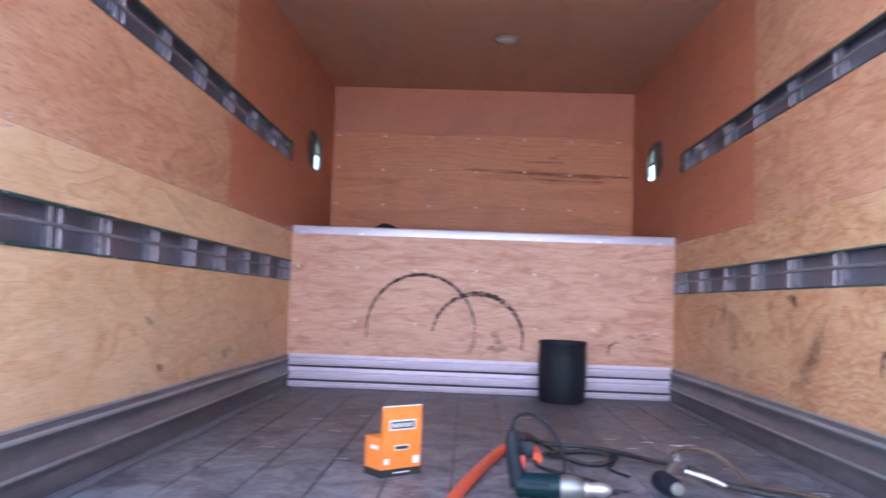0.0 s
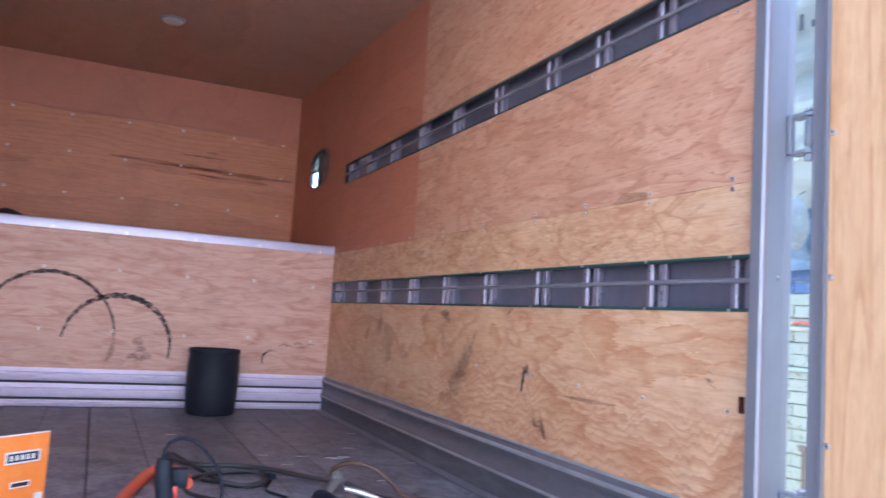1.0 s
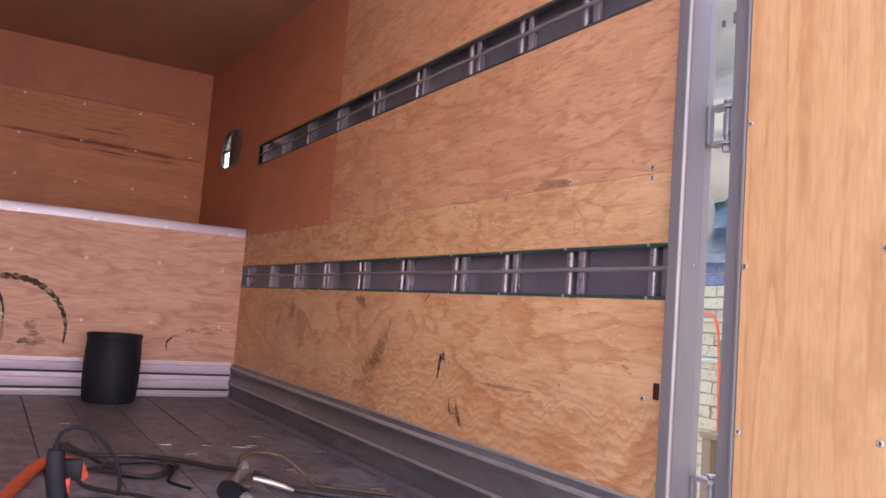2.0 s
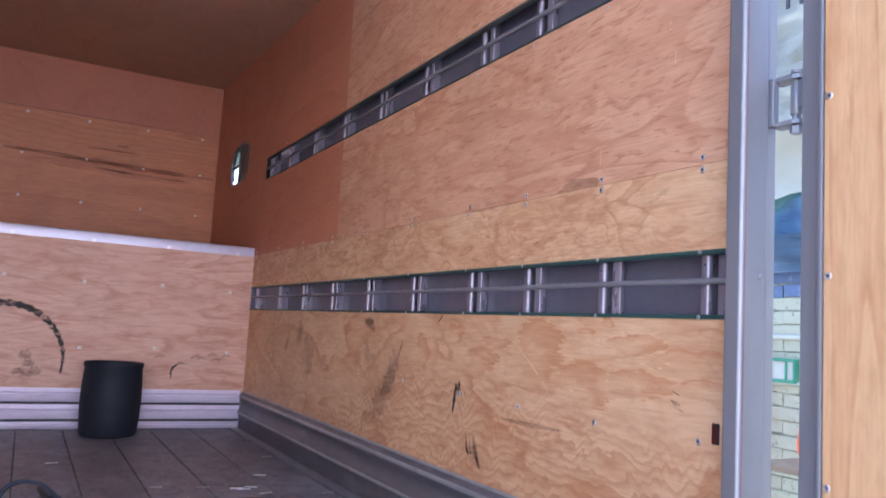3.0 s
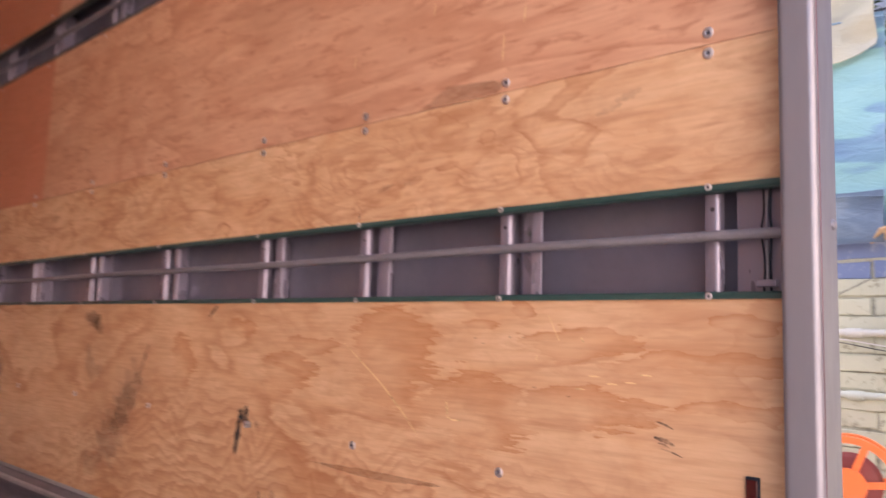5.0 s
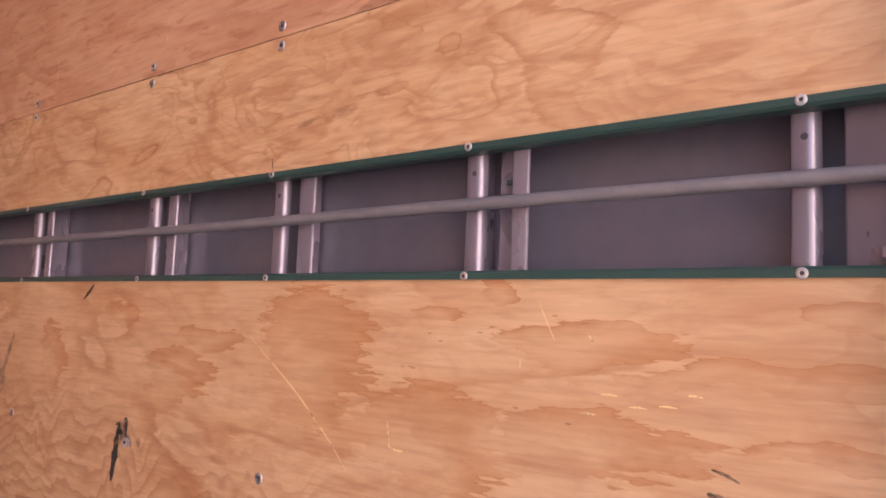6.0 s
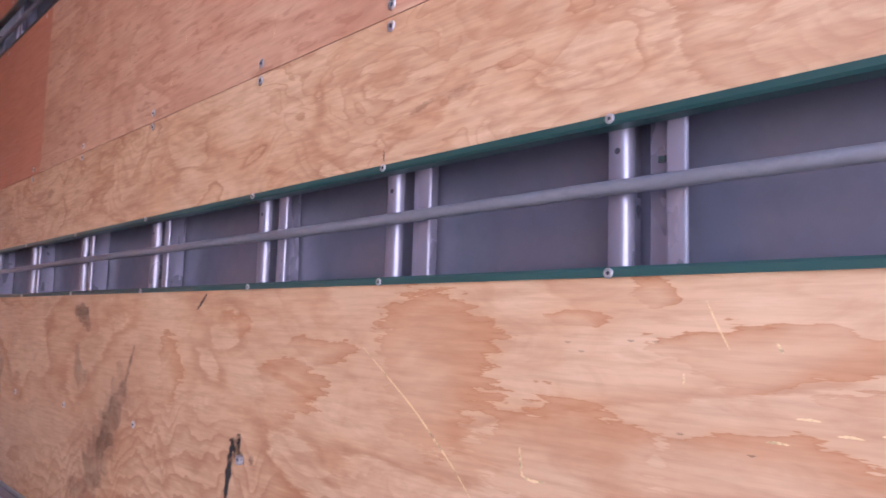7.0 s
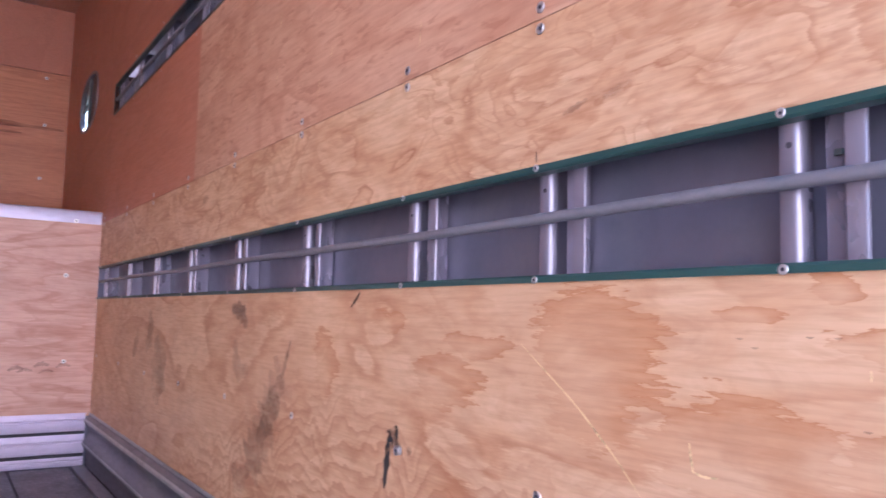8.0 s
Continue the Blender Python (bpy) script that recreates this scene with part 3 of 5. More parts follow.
TINTED = glazing("tinted_glass", (0.3, 0.31, 0.28), 0.35, (0.5, 0.38, 0.34))
SMOKED = glazing("smoked_glass", (0.03, 0.032, 0.034), 0.5, (0.3, 0.27, 0.26))

wall_right = side_wall("wall_right", 1, "plywood-lined truck wall with two steel lashing slots")
wall_left = side_wall("wall_left", -1, "plywood-lined truck wall with two steel lashing slots")

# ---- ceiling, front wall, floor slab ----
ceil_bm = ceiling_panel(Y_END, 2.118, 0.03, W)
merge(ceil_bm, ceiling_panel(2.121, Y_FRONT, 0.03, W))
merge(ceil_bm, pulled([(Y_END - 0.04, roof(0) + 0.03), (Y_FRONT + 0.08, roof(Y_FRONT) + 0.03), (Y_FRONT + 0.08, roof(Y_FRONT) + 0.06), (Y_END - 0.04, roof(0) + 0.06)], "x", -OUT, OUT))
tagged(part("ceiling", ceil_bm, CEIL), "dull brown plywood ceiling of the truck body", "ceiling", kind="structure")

front = tagged(part("wall_front", box(-W - 0.01, W + 0.01, Y_FRONT + PLY, Y_FRONT + 0.08, 0.9, roof(Y_FRONT) + 0.03), SKIN), "front wall of the bay, lined with streaked reddish plywood", "wall", kind="structure")
part("panel", box(-W, W, Y_FRONT, Y_FRONT + PLY, 0.95, 1.905, 0.0008), FRONT, front, "orange-brown plywood board with dark streaks")
part("panel", box(-W, W, Y_FRONT + 0.001, Y_FRONT + PLY, 1.908, roof(Y_FRONT), 0.0008), RED, front, "dark reddish plywood board")
for col in range(7):
    for row, z in enumerate((1.32, 1.607, 1.875)):
        j = 0.006 * math.sin(col * 3.1 + row * 1.7)
        piece("screw", GLINT_SCREW, front, Matrix.Translation((-1.157 + 0.373 * col + j, Y_FRONT, z + j)) @ TO_REAR)

# unseen panel, added to stop daylight leaking in around the bulkhead
tagged(part("wall_cab", box(-OUT, OUT, Y_BULK + 0.032, Y_BULK + 0.07, -0.12, 0.948), SKIN), "unseen plain steel panel behind the bulkhead, added against light leaks", "wall", kind="structure")

# ---- bulkhead ----
bulk = tagged(part("bulkhead", box(-W, W, Y_BULK, Y_BULK + 0.018, 0.195, 0.965, 0.001), BULK), "low plywood bulkhead with black tyre arcs and an aluminium cap", "bulkhead", kind="structure")
cap_line = [(Y_BULK - 0.003, 0.962), (Y_BULK - 0.003, 1.006), (Y_BULK - 0.001, 1.0115), (Y_BULK + 0.004, 1.0135), (Y_BULK + 0.05, 1.0135)]
part("cap", sheet_profile(cap_line, 0.003, "x", -W + 0.002, W - 0.002), ALU, bulk, "smooth aluminium angle along the top edge", True)
for z0, z1 in ((0.139, 0.208), (0.053, 0.126), (0.004, 0.039)):
    h = z1 - z0
    line = [(Y_BULK - 0.0085, z0), (Y_BULK - 0.010, z0 + 0.003), (Y_BULK - 0.010, z0 + 0.52 * h), (Y_BULK - 0.006, z0 + 0.57 * h), (Y_BULK - 0.006, z0 + 0.63 * h),
            (Y_BULK - 0.010, z0 + 0.68 * h), (Y_BULK - 0.010, z1 - 0.003), (Y_BULK - 0.0085, z1)]
    part("slat", sheet_profile(line, 0.002, "x", -W + 0.018, W - 0.018), ALU_SLAT, bulk, "ribbed aluminium rub slat", True)
part("backing", box(-W + 0.018, W - 0.018, Y_BULK + 0.004, Y_BULK + 0.03, 0, 0.2), DARK, bulk)
for k in range(7):
    x, j = -1.153 + 0.373 * k, 0.006 * math.sin(k * 2.9)
    piece("screw", GLINT_SCREW, bulk, Matrix.Translation((x + 0.018, Y_BULK - 0.0045, 0.97)) @ TO_REAR)
    piece("screw", GLINT_SCREW, bulk, Matrix.Translation((x + j, Y_BULK, 0.756 + j)) @ TO_REAR)
    piece("screw", GLINT_SCREW, bulk, Matrix.Translation((x - j, Y_BULK, 0.417 + j)) @ TO_REAR)
    piece("screw", SMALL_SCREW, bulk, Matrix.Translation((x + 0.05, Y_BULK - 0.01, 0.195)) @ TO_REAR)
tagged(part("floor_front_bay", box(-W, W, Y_BULK + 0.02, Y_FRONT + PLY, 0.949, 0.965), FRONT), "plywood deck of the raised bay over the cab", "floor", kind="structure")

# ---- floor ----
m, nt, bsdf = material("worn_floor")
p = coords(nt, (1, 0.45, 1), 0, False)
big = noise_tex(nt, p, 2.6, 7, 0.68, 0.6)
mid_n = noise_tex(nt, coords(nt, (1, 1, 1), 2.0), 8.0, 7, 0.7, 0.3)
fine_n = noise_tex(nt, coords(nt, (1, 0.2, 1), 5.0), 90.0, 3, 0.6)
info = nt.nodes.new("ShaderNodeObjectInfo")
tone = mixed(nt, ramp(nt, big, [(0.38, 0.0), (0.66, 1.0)]), (0.092, 0.083, 0.104), (0.155, 0.143, 0.168))
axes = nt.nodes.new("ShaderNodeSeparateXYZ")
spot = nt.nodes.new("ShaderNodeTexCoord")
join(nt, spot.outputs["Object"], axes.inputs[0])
# dust and pale patches lighten the floor towards the door, fading towards the bulkhead
near_door = ramp(nt, maths(nt, "MULTIPLY", axes.outputs[1], 0.3), [(0.34, 1.0), (0.7, 0.3)])
tone = mixed(nt, maths(nt, "MULTIPLY", ramp(nt, mid_n, [(0.5, 0.0), (0.68, 0.7)]), near_door), tone, (0.3, 0.3, 0.33))
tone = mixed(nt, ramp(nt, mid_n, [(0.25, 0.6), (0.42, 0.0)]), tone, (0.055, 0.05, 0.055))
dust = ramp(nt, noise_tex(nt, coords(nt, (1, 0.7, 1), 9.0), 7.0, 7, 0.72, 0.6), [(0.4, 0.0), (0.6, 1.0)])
tone = mixed(nt, maths(nt, "MULTIPLY", maths(nt, "MULTIPLY", dust, near_door), 0.62), tone, (0.42, 0.41, 0.45))
grit = ramp(nt, noise_tex(nt, coords(nt, (1, 0.8, 1), 14.0), 70.0, 4, 0.7), [(0.55, 0.0), (0.66, 1.0)])
tone = mixed(nt, maths(nt, "MULTIPLY", maths(nt, "MULTIPLY", grit, dust), 0.5), tone, (0.55, 0.53, 0.5))
soil = ramp(nt, noise_tex(nt, coords(nt, (1, 0.7, 1), 17.0), 11.0, 6, 0.7, 0.5), [(0.5, 0.0), (0.64, 1.0)])
tone = mixed(nt, maths(nt, "MULTIPLY", soil, 0.6), tone, (0.06, 0.055, 0.055))
tone = mixed(nt, maths(nt, "MULTIPLY", info.outputs["Random"], 0.15), tone, (0.12, 0.115, 0.12))
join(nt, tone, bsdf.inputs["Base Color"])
join(nt, maths(nt, "ADD", maths(nt, "MULTIPLY", fine_n, 0.3), 0.34), bsdf.inputs["Roughness"])
bump(nt, bsdf, maths(nt, "ADD", fine_n, mid_n), 0.3, 0.002)
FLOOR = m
floor = tagged(part("floor", box(-OUT, OUT, 0.012, Y_BULK + 0.03, -0.12, -0.018), DARK), "worn dark grey plank floor with dusty patches", "floor", kind="structure")
for s in (-1, 1):
    a, b = sorted((s * 1.141, s * 1.187))
    part("edge_strip", box(a, b, Y_END, Y_BULK - 0.012, -0.018, 0.005, 0.002), EDGE, floor, "grey steel strip along the wall")
part("sill", box(-1.1605, 1.1605, 0.0, Y_END, -0.018, 0.003, 0.002), GREY, floor, "grey steel door sill")

# ---- door frame posts ----
SCRAPE = painted("scraped_primer", (0.24, 0.13, 0.15), 0.5, 0.1, (0.12, 0.08, 0.09), 0.7, 22.0, (1, 1, 0.2))
for s in (-1, 1):
    post = thing("door_post", "grey painted steel door post with a worn edge", "door post", kind="structure")
    a, b = sorted((s * 1.1615, s * 1.2305))
    y0, y1 = -0.005, 0.0325
    r, ring = 0.007, []
    for cx, cy, a0 in ((b - r, y1 - r, 0), (a + r, y1 - r, 90), (a + r, y0 + r, 180), (b - r, y0 + r, 270)):
        ring += [(cx + r * math.cos(radians(a0 + 15 * k)), cy + r * math.sin(radians(a0 + 15 * k))) for k in range(7)]
    part("tube", pulled(ring, "z", -1.0 if s > 0 else -0.12, roof(0) + 0.03), GREY, post)
    a, b = sorted((s * 1.2308, s * 1.268))
    part("back_plate", box(a, b, 0.012, Y_END - 0.0005, -0.12, roof(0) + 0.03, 0.001), GREY, post)
    a, b = sorted((s * 1.1695, s * 1.1718))
    part("bolt", moved(lathe([(0.006, 0.0), (0.0058, 0.002), (0.004, 0.0035), (0.001, 0.004)], 14), Matrix.Translation((s * 1.211, -0.005, 0.737)) @ TO_REAR), GREY, post, "", True)
    part("scrape", box(a, b, -0.0056, -0.0046, -0.1, 1.35), SCRAPE, post, "reddish primer showing along a scraped seam")

# ---- open door ----
door = thing("door_1", "truck door swung wide open, plywood inside a grey steel frame", "door", kind="structure")
DX = 1.218
part("frame", pulled([(DX - 0.003, -0.1215), (DX - 0.004, -0.119), (DX - 0.004, -0.114), (DX - 0.002, -0.111), (DX + 0.002, -0.108), (DX + 0.002, -0.081), (DX + 0.005, -0.077), (DX + 0.05, -0.077), (DX + 0.05, -0.1215)], "z", -0.08, roof(0)), GREY, door, "grey steel hinge-side frame member", True)
part("panel", box(DX, DX + 0.04, -1.2, -0.123, -0.06, roof(0) - 0.02, 0.001), DOOR_PLY, door, "pine plywood door board with tall grain")
part("frame", box(DX - 0.004, DX + 0.05, -1.25, -1.202, -0.08, roof(0), 0.003), GREY, door)
part("skin", box(DX + 0.042, DX + 0.05, -1.2, -0.123, -0.08, roof(0)), SKIN, door)
for z in (-0.01, 0.397, 0.735, 1.037, 1.4, 1.75):
    piece("screw", SCREW, door, Matrix.Translation((DX, -0.131, z)) @ TO_LEFT)
    piece("screw", SCREW, door, Matrix.Translation((DX, -0.42, z + 0.028)) @ TO_LEFT)
    piece("screw", SCREW, door, Matrix.Translation((DX, -0.75, z)) @ TO_LEFT)


def hinge(z0, z1):
    h = thing("hinge", "grey painted steel strap hinge with a bolt pin", "hinge", group="door hinges")
    part("bracket", box(1.2306, 1.246, -0.012, 0.0125, z0, z1, 0.002), GREY, h)
    for z in (z0 - 0.001, z1 - 0.007):
        part("lug", pulled([(1.2375, 0.0), (1.2375, -0.045), (1.243, -0.056), (1.256, -0.06), (1.268, -0.052), (1.27, 0.0)], "z", z, z + 0.008), GREY, h)
    part("pin", moved(lathe([(0.008, z0 - 0.004), (0.0075, z0), (0.0075, z1 + 0.004), (0.011, z1 + 0.005), (0.011, z1 + 0.011), (0.006, z1 + 0.013)], 12), Matrix.Translation((1.254, -0.042, 0))), GREY, h, "", True)
    part("nut", moved(lathe([(0.007, z0 - 0.018), (0.011, z0 - 0.016), (0.011, z0 - 0.004), (0.009, z0 - 0.001)], 6), Matrix.Translation((1.254, -0.042, 0))), GREY, h)
    part("knuckle", moved(lathe([(0.0095, z0 + 0.018), (0.0105, z0 + 0.02), (0.0105, z1 - 0.02), (0.0095, z1 - 0.018)], 16), Matrix.Translation((1.254, -0.042, 0))), GREY, h, "", True)
    bm = pulled([(-0.05, z0 + 0.03), (-0.05, z1 - 0.012), (-0.079, z1 - 0.002), (-0.079, z0 + 0.02)], "x", 1.246, 1.266)
    part("strap", bm, GREY, h)


hinge(1.013, 1.102)
hinge(0.186, 0.279)
hinge(1.75, 1.845)

# ---- things on the floor ----
bucket = thing("bucket", "black plastic bucket standing on the floor by the bulkhead", "bucket", Matrix.Translation((0.495, 3.23, 0)))
prof = [(0.118, 0.0), (0.126, 0.004), (0.133, 0.02), (0.139, 0.1), (0.141, 0.18), (0.139, 0.26), (0.134, 0.33), (0.138, 0.336), (0.139, 0.352), (0.136, 0.358), (0.131, 0.356), (0.129, 0.33), (0.133, 0.2), (0.128, 0.02), (0.01, 0.014)]
part("body", lathe(prof, 40), BLACK, bucket, "", True)

ORANGE = painted("orange_card", (0.82, 0.235, 0.035), 0.45, 0.0, (0.88, 0.34, 0.1), 0.35, 14.0, (1, 1, 1), 0.05)
WHITE_CARD = painted("white_card", (0.78, 0.74, 0.74), 0.6, 0.0, (0.7, 0.66, 0.66), 0.3, 14.0)
BLACK_INK = painted("black_ink", (0.03, 0.025, 0.03), 0.5, 0.0, (0.05, 0.05, 0.05), 0.2, 20.0, (1, 1, 1), 0.0)
carton = thing("carton", "open orange cardboard carton with a raised front flap", "carton", pose(-0.334, 1.082, 0, 0, 0, 41))
cw, cd, ch, t = 0.157, 0.092, 0.122, 0.0025
part("front", box(0, cw, 0, t, 0.024, 0.222, 0.0006), ORANGE, carton)
part("back", box(0, cw, cd - t, cd, 0.024, ch), ORANGE, carton)
part("side", box(0, t, t, cd - t, 0.024, ch), ORANGE, carton)
part("side", box(cw - t, cw, t, cd - t, 0.024, ch), ORANGE, carton)
part("lining", box(t, cw - t, t, cd - t, 0.02, 0.095), WHITE_CARD, carton, "white paper filling")
part("base_band", box(-0.0006, cw + 0.0006, -0.0006, cd + 0.0006, 0, 0.024), BLACK_INK, carton, "black printed base band")
part("flap_edge", box(0.002, cw - 0.002, -0.0012, t, 0.2205, 0.224), WHITE_CARD, carton)
part("label", box(0.028, 0.132, -0.0008, 0.0005, 0.146, 0.178), WHITE_CARD, carton)
part("label_print", box(0.034, 0.126, -0.0014, -0.0006, 0.150, 0.173), BLACK_INK, carton)
for k in range(5):
    part("lettering_bar", box(0.041 + 0.016 * k, 0.05 + 0.016 * k, -0.002, -0.0012, 0.155, 0.168), WHITE_CARD, carton)
part("label", box(0.05, 0.108, -0.0008, 0.0005, 0.082, 0.098), WHITE_CARD, carton)
part("label_print", box(0.054, 0.104, -0.0014, -0.0006, 0.085, 0.095), BLACK_INK, carton)
for x0, x1, z0, z1 in ((0.012, 0.03, 0.04, 0.058), (0.126, 0.15, 0.036, 0.06)):
    part("small_print", box(x0, x1, -0.0008, 0.0005, z0, z1), WHITE_CARD, carton)
part("lettering_bar", box(0.05, 0.11, -0.0014, -0.0006, 0.010, 0.014), WHITE_CARD, carton)
part("label", box(-0.0008, 0.0005, 0.02, 0.06, 0.085, 0.098), WHITE_CARD, carton)

TEAL = painted("teal_plastic", (0.006, 0.022, 0.028), 0.4, 0.0, (0.03, 0.07, 0.075), 0.3, 25.0)
REDP = painted("red_plastic", (0.5, 0.03, 0.02), 0.35, 0.0, (0.6, 0.08, 0.05), 0.2, 25.0)
CAST = painted("cast_aluminium", (0.34, 0.32, 0.31), 0.52, 0.85, (0.4, 0.38, 0.36), 0.35, 40.0)
drill = thing("drill", "teal and black corded power drill lying with its grip up", "drill", pose(0.08, 0.925, 0.0, 0, 0, -6))
lying = Euler((0, radians(90), 0)).to_matrix().to_4x4()
part("motor_housing", moved(lathe([(0.026, 0.0), (0.033, 0.006), (0.036, 0.03), (0.036, 0.11), (0.033, 0.13)], 20), Matrix.Translation((0.0, 0, 0.038)) @ lying), TEAL, drill, "teal plastic motor housing", True)
part("gear_head", moved(lathe([(0.034, 0.13), (0.037, 0.136), (0.036, 0.165), (0.028, 0.19), (0.022, 0.2)], 20), Matrix.Translation((0.0, 0, 0.038)) @ lying), CAST, drill, "cast aluminium gear head", True)
part("collar", moved(lathe([(0.0225, 0.2), (0.0225, 0.212), (0.018, 0.214), (0.018, 0.222)], 18), Matrix.Translation((0, 0, 0.038)) @ lying), STEEL, drill, "", True)
part("chuck", moved(lathe([(0.0195, 0.222), (0.021, 0.226), (0.021, 0.252), (0.016, 0.266), (0.009, 0.276)], 18), Matrix.Translation((0, 0, 0.038)) @ lying), STEEL, drill, "bright steel chuck", True)
part("bit", moved(lathe([(0.004, 0.27), (0.004, 0.318), (0.001, 0.326)], 10), Matrix.Translation((0, 0, 0.038)) @ lying), BLACK, drill, "", True)
grip = smooth_line([(0.012, 0, 0.035), (0.002, 0, 0.075), (-0.008, 0, 0.12), (-0.013, 0, 0.165), (-0.012, 0, 0.19)], 5)
part("grip", sweep(grip, [0.026 - 0.006 * k / (len(grip) - 1) for k in range(len(grip))], 14), BLACK, drill, "black rubber pistol grip", True)
part("trigger", box(0.012, 0.026, -0.008, 0.008, 0.082, 0.122, 0.004), REDP, drill, "red trigger", True)
part("vent_bar", box(0.03, 0.09, -0.0375, -0.033, 0.034, 0.037), BLACK, drill)
part("label_plate", box(0.02, 0.1, -0.037, -0.03, 0.044, 0.054, 0.001), BLACK, drill)
cord = smooth_line([(-0.012, 0, 0.183), (-0.014, 0.02, 0.208), (0.0, 0.035, 0.229), (0.03, 0.045, 0.237), (0.066, 0.05, 0.225), (0.1, 0.055, 0.191), (0.128, 0.058, 0.151), (0.141, 0.06, 0.1), (0.14, 0.065, 0.05), (0.145, 0.085, 0.008), (0.17, 0.2, 0.006)], 8)
part("power_cord", sweep(cord, [0.0085 if k < 6 else 0.0048 for k in range(len(cord))], 10), BLACK, drill, "", True)
part("switch_box", box(0.0, 0.05, 0.02, 0.055, 0.11, 0.16, 0.005), BLACK, drill, "", True)

HOSE = painted("orange_hose_rubber", (0.72, 0.11, 0.04), 0.45, 0.0, (0.6, 0.16, 0.1), 0.3, 20.0)
hose = thing("air_hose", "thick orange rubber hose lying on the floor", "hose")
pts = smooth_line([(0.19, 1.42, 0.0185), (0.19, 1.55, 0.0185), (0.16, 1.64, 0.0185), (0.115, 1.645, 0.0185), (0.07, 1.55, 0.0185), (0.035, 1.42, 0.0185), (0.0, 1.28, 0.0185), (-0.045, 1.08, 0.0185), (-0.083, 0.89, 0.0185), (-0.12, 0.66, 0.0185), (-0.13, 0.45, 0.0185), (-0.06, 0.25, 0.0185), (0.06, 0.12, 0.0185)], 7)
part("hose_body", sweep(pts, 0.0185, 16), HOSE, hose, "", True)

cable = thing("extension_cable", "dusty dark grey cable coiled loosely on the floor", "cable")
way = [(0.2, 2.02), (0.22, 1.91), (0.255, 1.74), (0.295, 1.54), (0.345, 1.42), (0.415, 1.435), (0.455, 1.51), (0.462, 1.59), (0.39, 1.625), (0.28, 1.585), (0.25, 1.5), (0.31, 1.425), (0.4, 1.405), (0.455, 1.475), (0.47, 1.57),
       (0.42, 1.635), (0.3, 1.62), (0.205, 1.53), (0.18, 1.42), (0.195, 1.32), (0.255, 1.24), (0.34, 1.15), (0.39, 1.0)]
pts = [(x, y, 0.0068 + 0.012 * math.sin(math.pi * k / (len(way) - 1)) ** 4 * (k % 3) / 2) for k, (x, y) in enumerate(way)]
part("cable_body", sweep(smooth_line(pts, 3), 0.0066, 10), RUBBER, cable, "", True)
lead = thing("short_lead", "short black lead with a plug end on the floor", "cable")
pts = smooth_line([(0.472, 1.48, 0.006), (0.45, 1.42, 0.006), (0.432, 1.345, 0.006), (0.45, 1.29, 0.006), (0.475, 1.24, 0.006)], 6)
part("lead_body", sweep(pts, 0.005, 8), BLACK, lead, "", True)
part("plug", moved(box(-0.012, 0.012, -0.02, 0.02, 0.0, 0.016, 0.003), pose(0.475, 1.495, 0.012, 0, 0, 20)), BLACK, lead)

tool = thing("air_grinder", "black and chrome air grinder with hose fittings on the floor", "air tool", pose(0.595, 1.06, 0, 0, 0, 10))
toward = Euler((radians(90), 0, 0)).to_matrix().to_4x4()
part("body", moved(lathe([(0.012, -0.075), (0.03, -0.07), (0.035, -0.05), (0.035, 0.0), (0.032, 0.05), (0.02, 0.075)], 20), Matrix.Translation((-0.045, -0.01, 0.032)) @ toward @ Matrix.Diagonal((0.88, 0.88, 0.9, 1))), BLACK, tool, "", True)
part("end_cap", moved(lathe([(0.0, 0.083), (0.016, 0.082), (0.021, 0.076), (0.021, 0.07)], 18, False), Matrix.Translation((-0.045, -0.008, 0.032)) @ toward), CAST, tool, "dull metal end cap", True)
part("nameplate", box(-0.04, -0.018, -0.05, -0.02, 0.058, 0.063, 0.001), CAST, tool)
part("neck", sweep(smooth_line([(-0.035, 0.03, 0.045), (0.0, 0.06, 0.066), (0.03, 0.085, 0.075)], 5), 0.014, 12), CAST, tool, "", True)
part("fitting", moved(lathe([(0.012, 0.0), (0.016, 0.003), (0.016, 0.02), (0.012, 0.024)], 6), Matrix.Translation((0.02, 0.09, 0.085)) @ pose(0, 0, 0, 30, 60, 0)), CAST, tool)
part("sleeve", moved(lathe([(0.014, 0.0), (0.0165, 0.004), (0.0165, 0.03), (0.013, 0.034)], 16), Matrix.Translation((0.02, 0.1, 0.072)) @ pose(0, 0, 0, 0, 70, 10)), CAST, tool, "pale metal hose sleeve", True)
part("lever", sweep([(0.03, 0.03, 0.062), (0.075, 0.0, 0.052), (0.11, -0.02, 0.04), (0.135, -0.03, 0.03)], [0.008, 0.0095, 0.0085, 0.005], 12), STEEL, tool, "chrome lever", True)
part("spindle", moved(lathe([(0.009, 0.07), (0.009, 0.1), (0.005, 0.104)], 12), Matrix.Translation((-0.045, -0.01, 0.032)) @ Euler((radians(-90), 0, 0)).to_matrix().to_4x4()), STEEL, tool, "", True)

BROWN = painted("brown_cable_rubber", (0.1, 0.06, 0.04), 0.5, 0.0, (0.18, 0.12, 0.09), 0.4, 30.0)
whip = thing("whip_hose", "stiff brown hose arching up from the air tool", "hose")
pts = smooth_line([(0.61, 1.22, 0.075), (0.63, 1.26, 0.09), (0.69, 1.29, 0.1), (0.77, 1.28, 0.085), (0.83, 1.24, 0.04), (0.86, 1.19, 0.008), (0.95, 1.12, 0.007), (1.06, 1.02, 0.007)], 7)
part("hose_body", sweep(pts, 0.0072, 10), BROWN, whip, "", True)
supply = thing("supply_hose", "dark rubber air hose running over the planks", "hose")
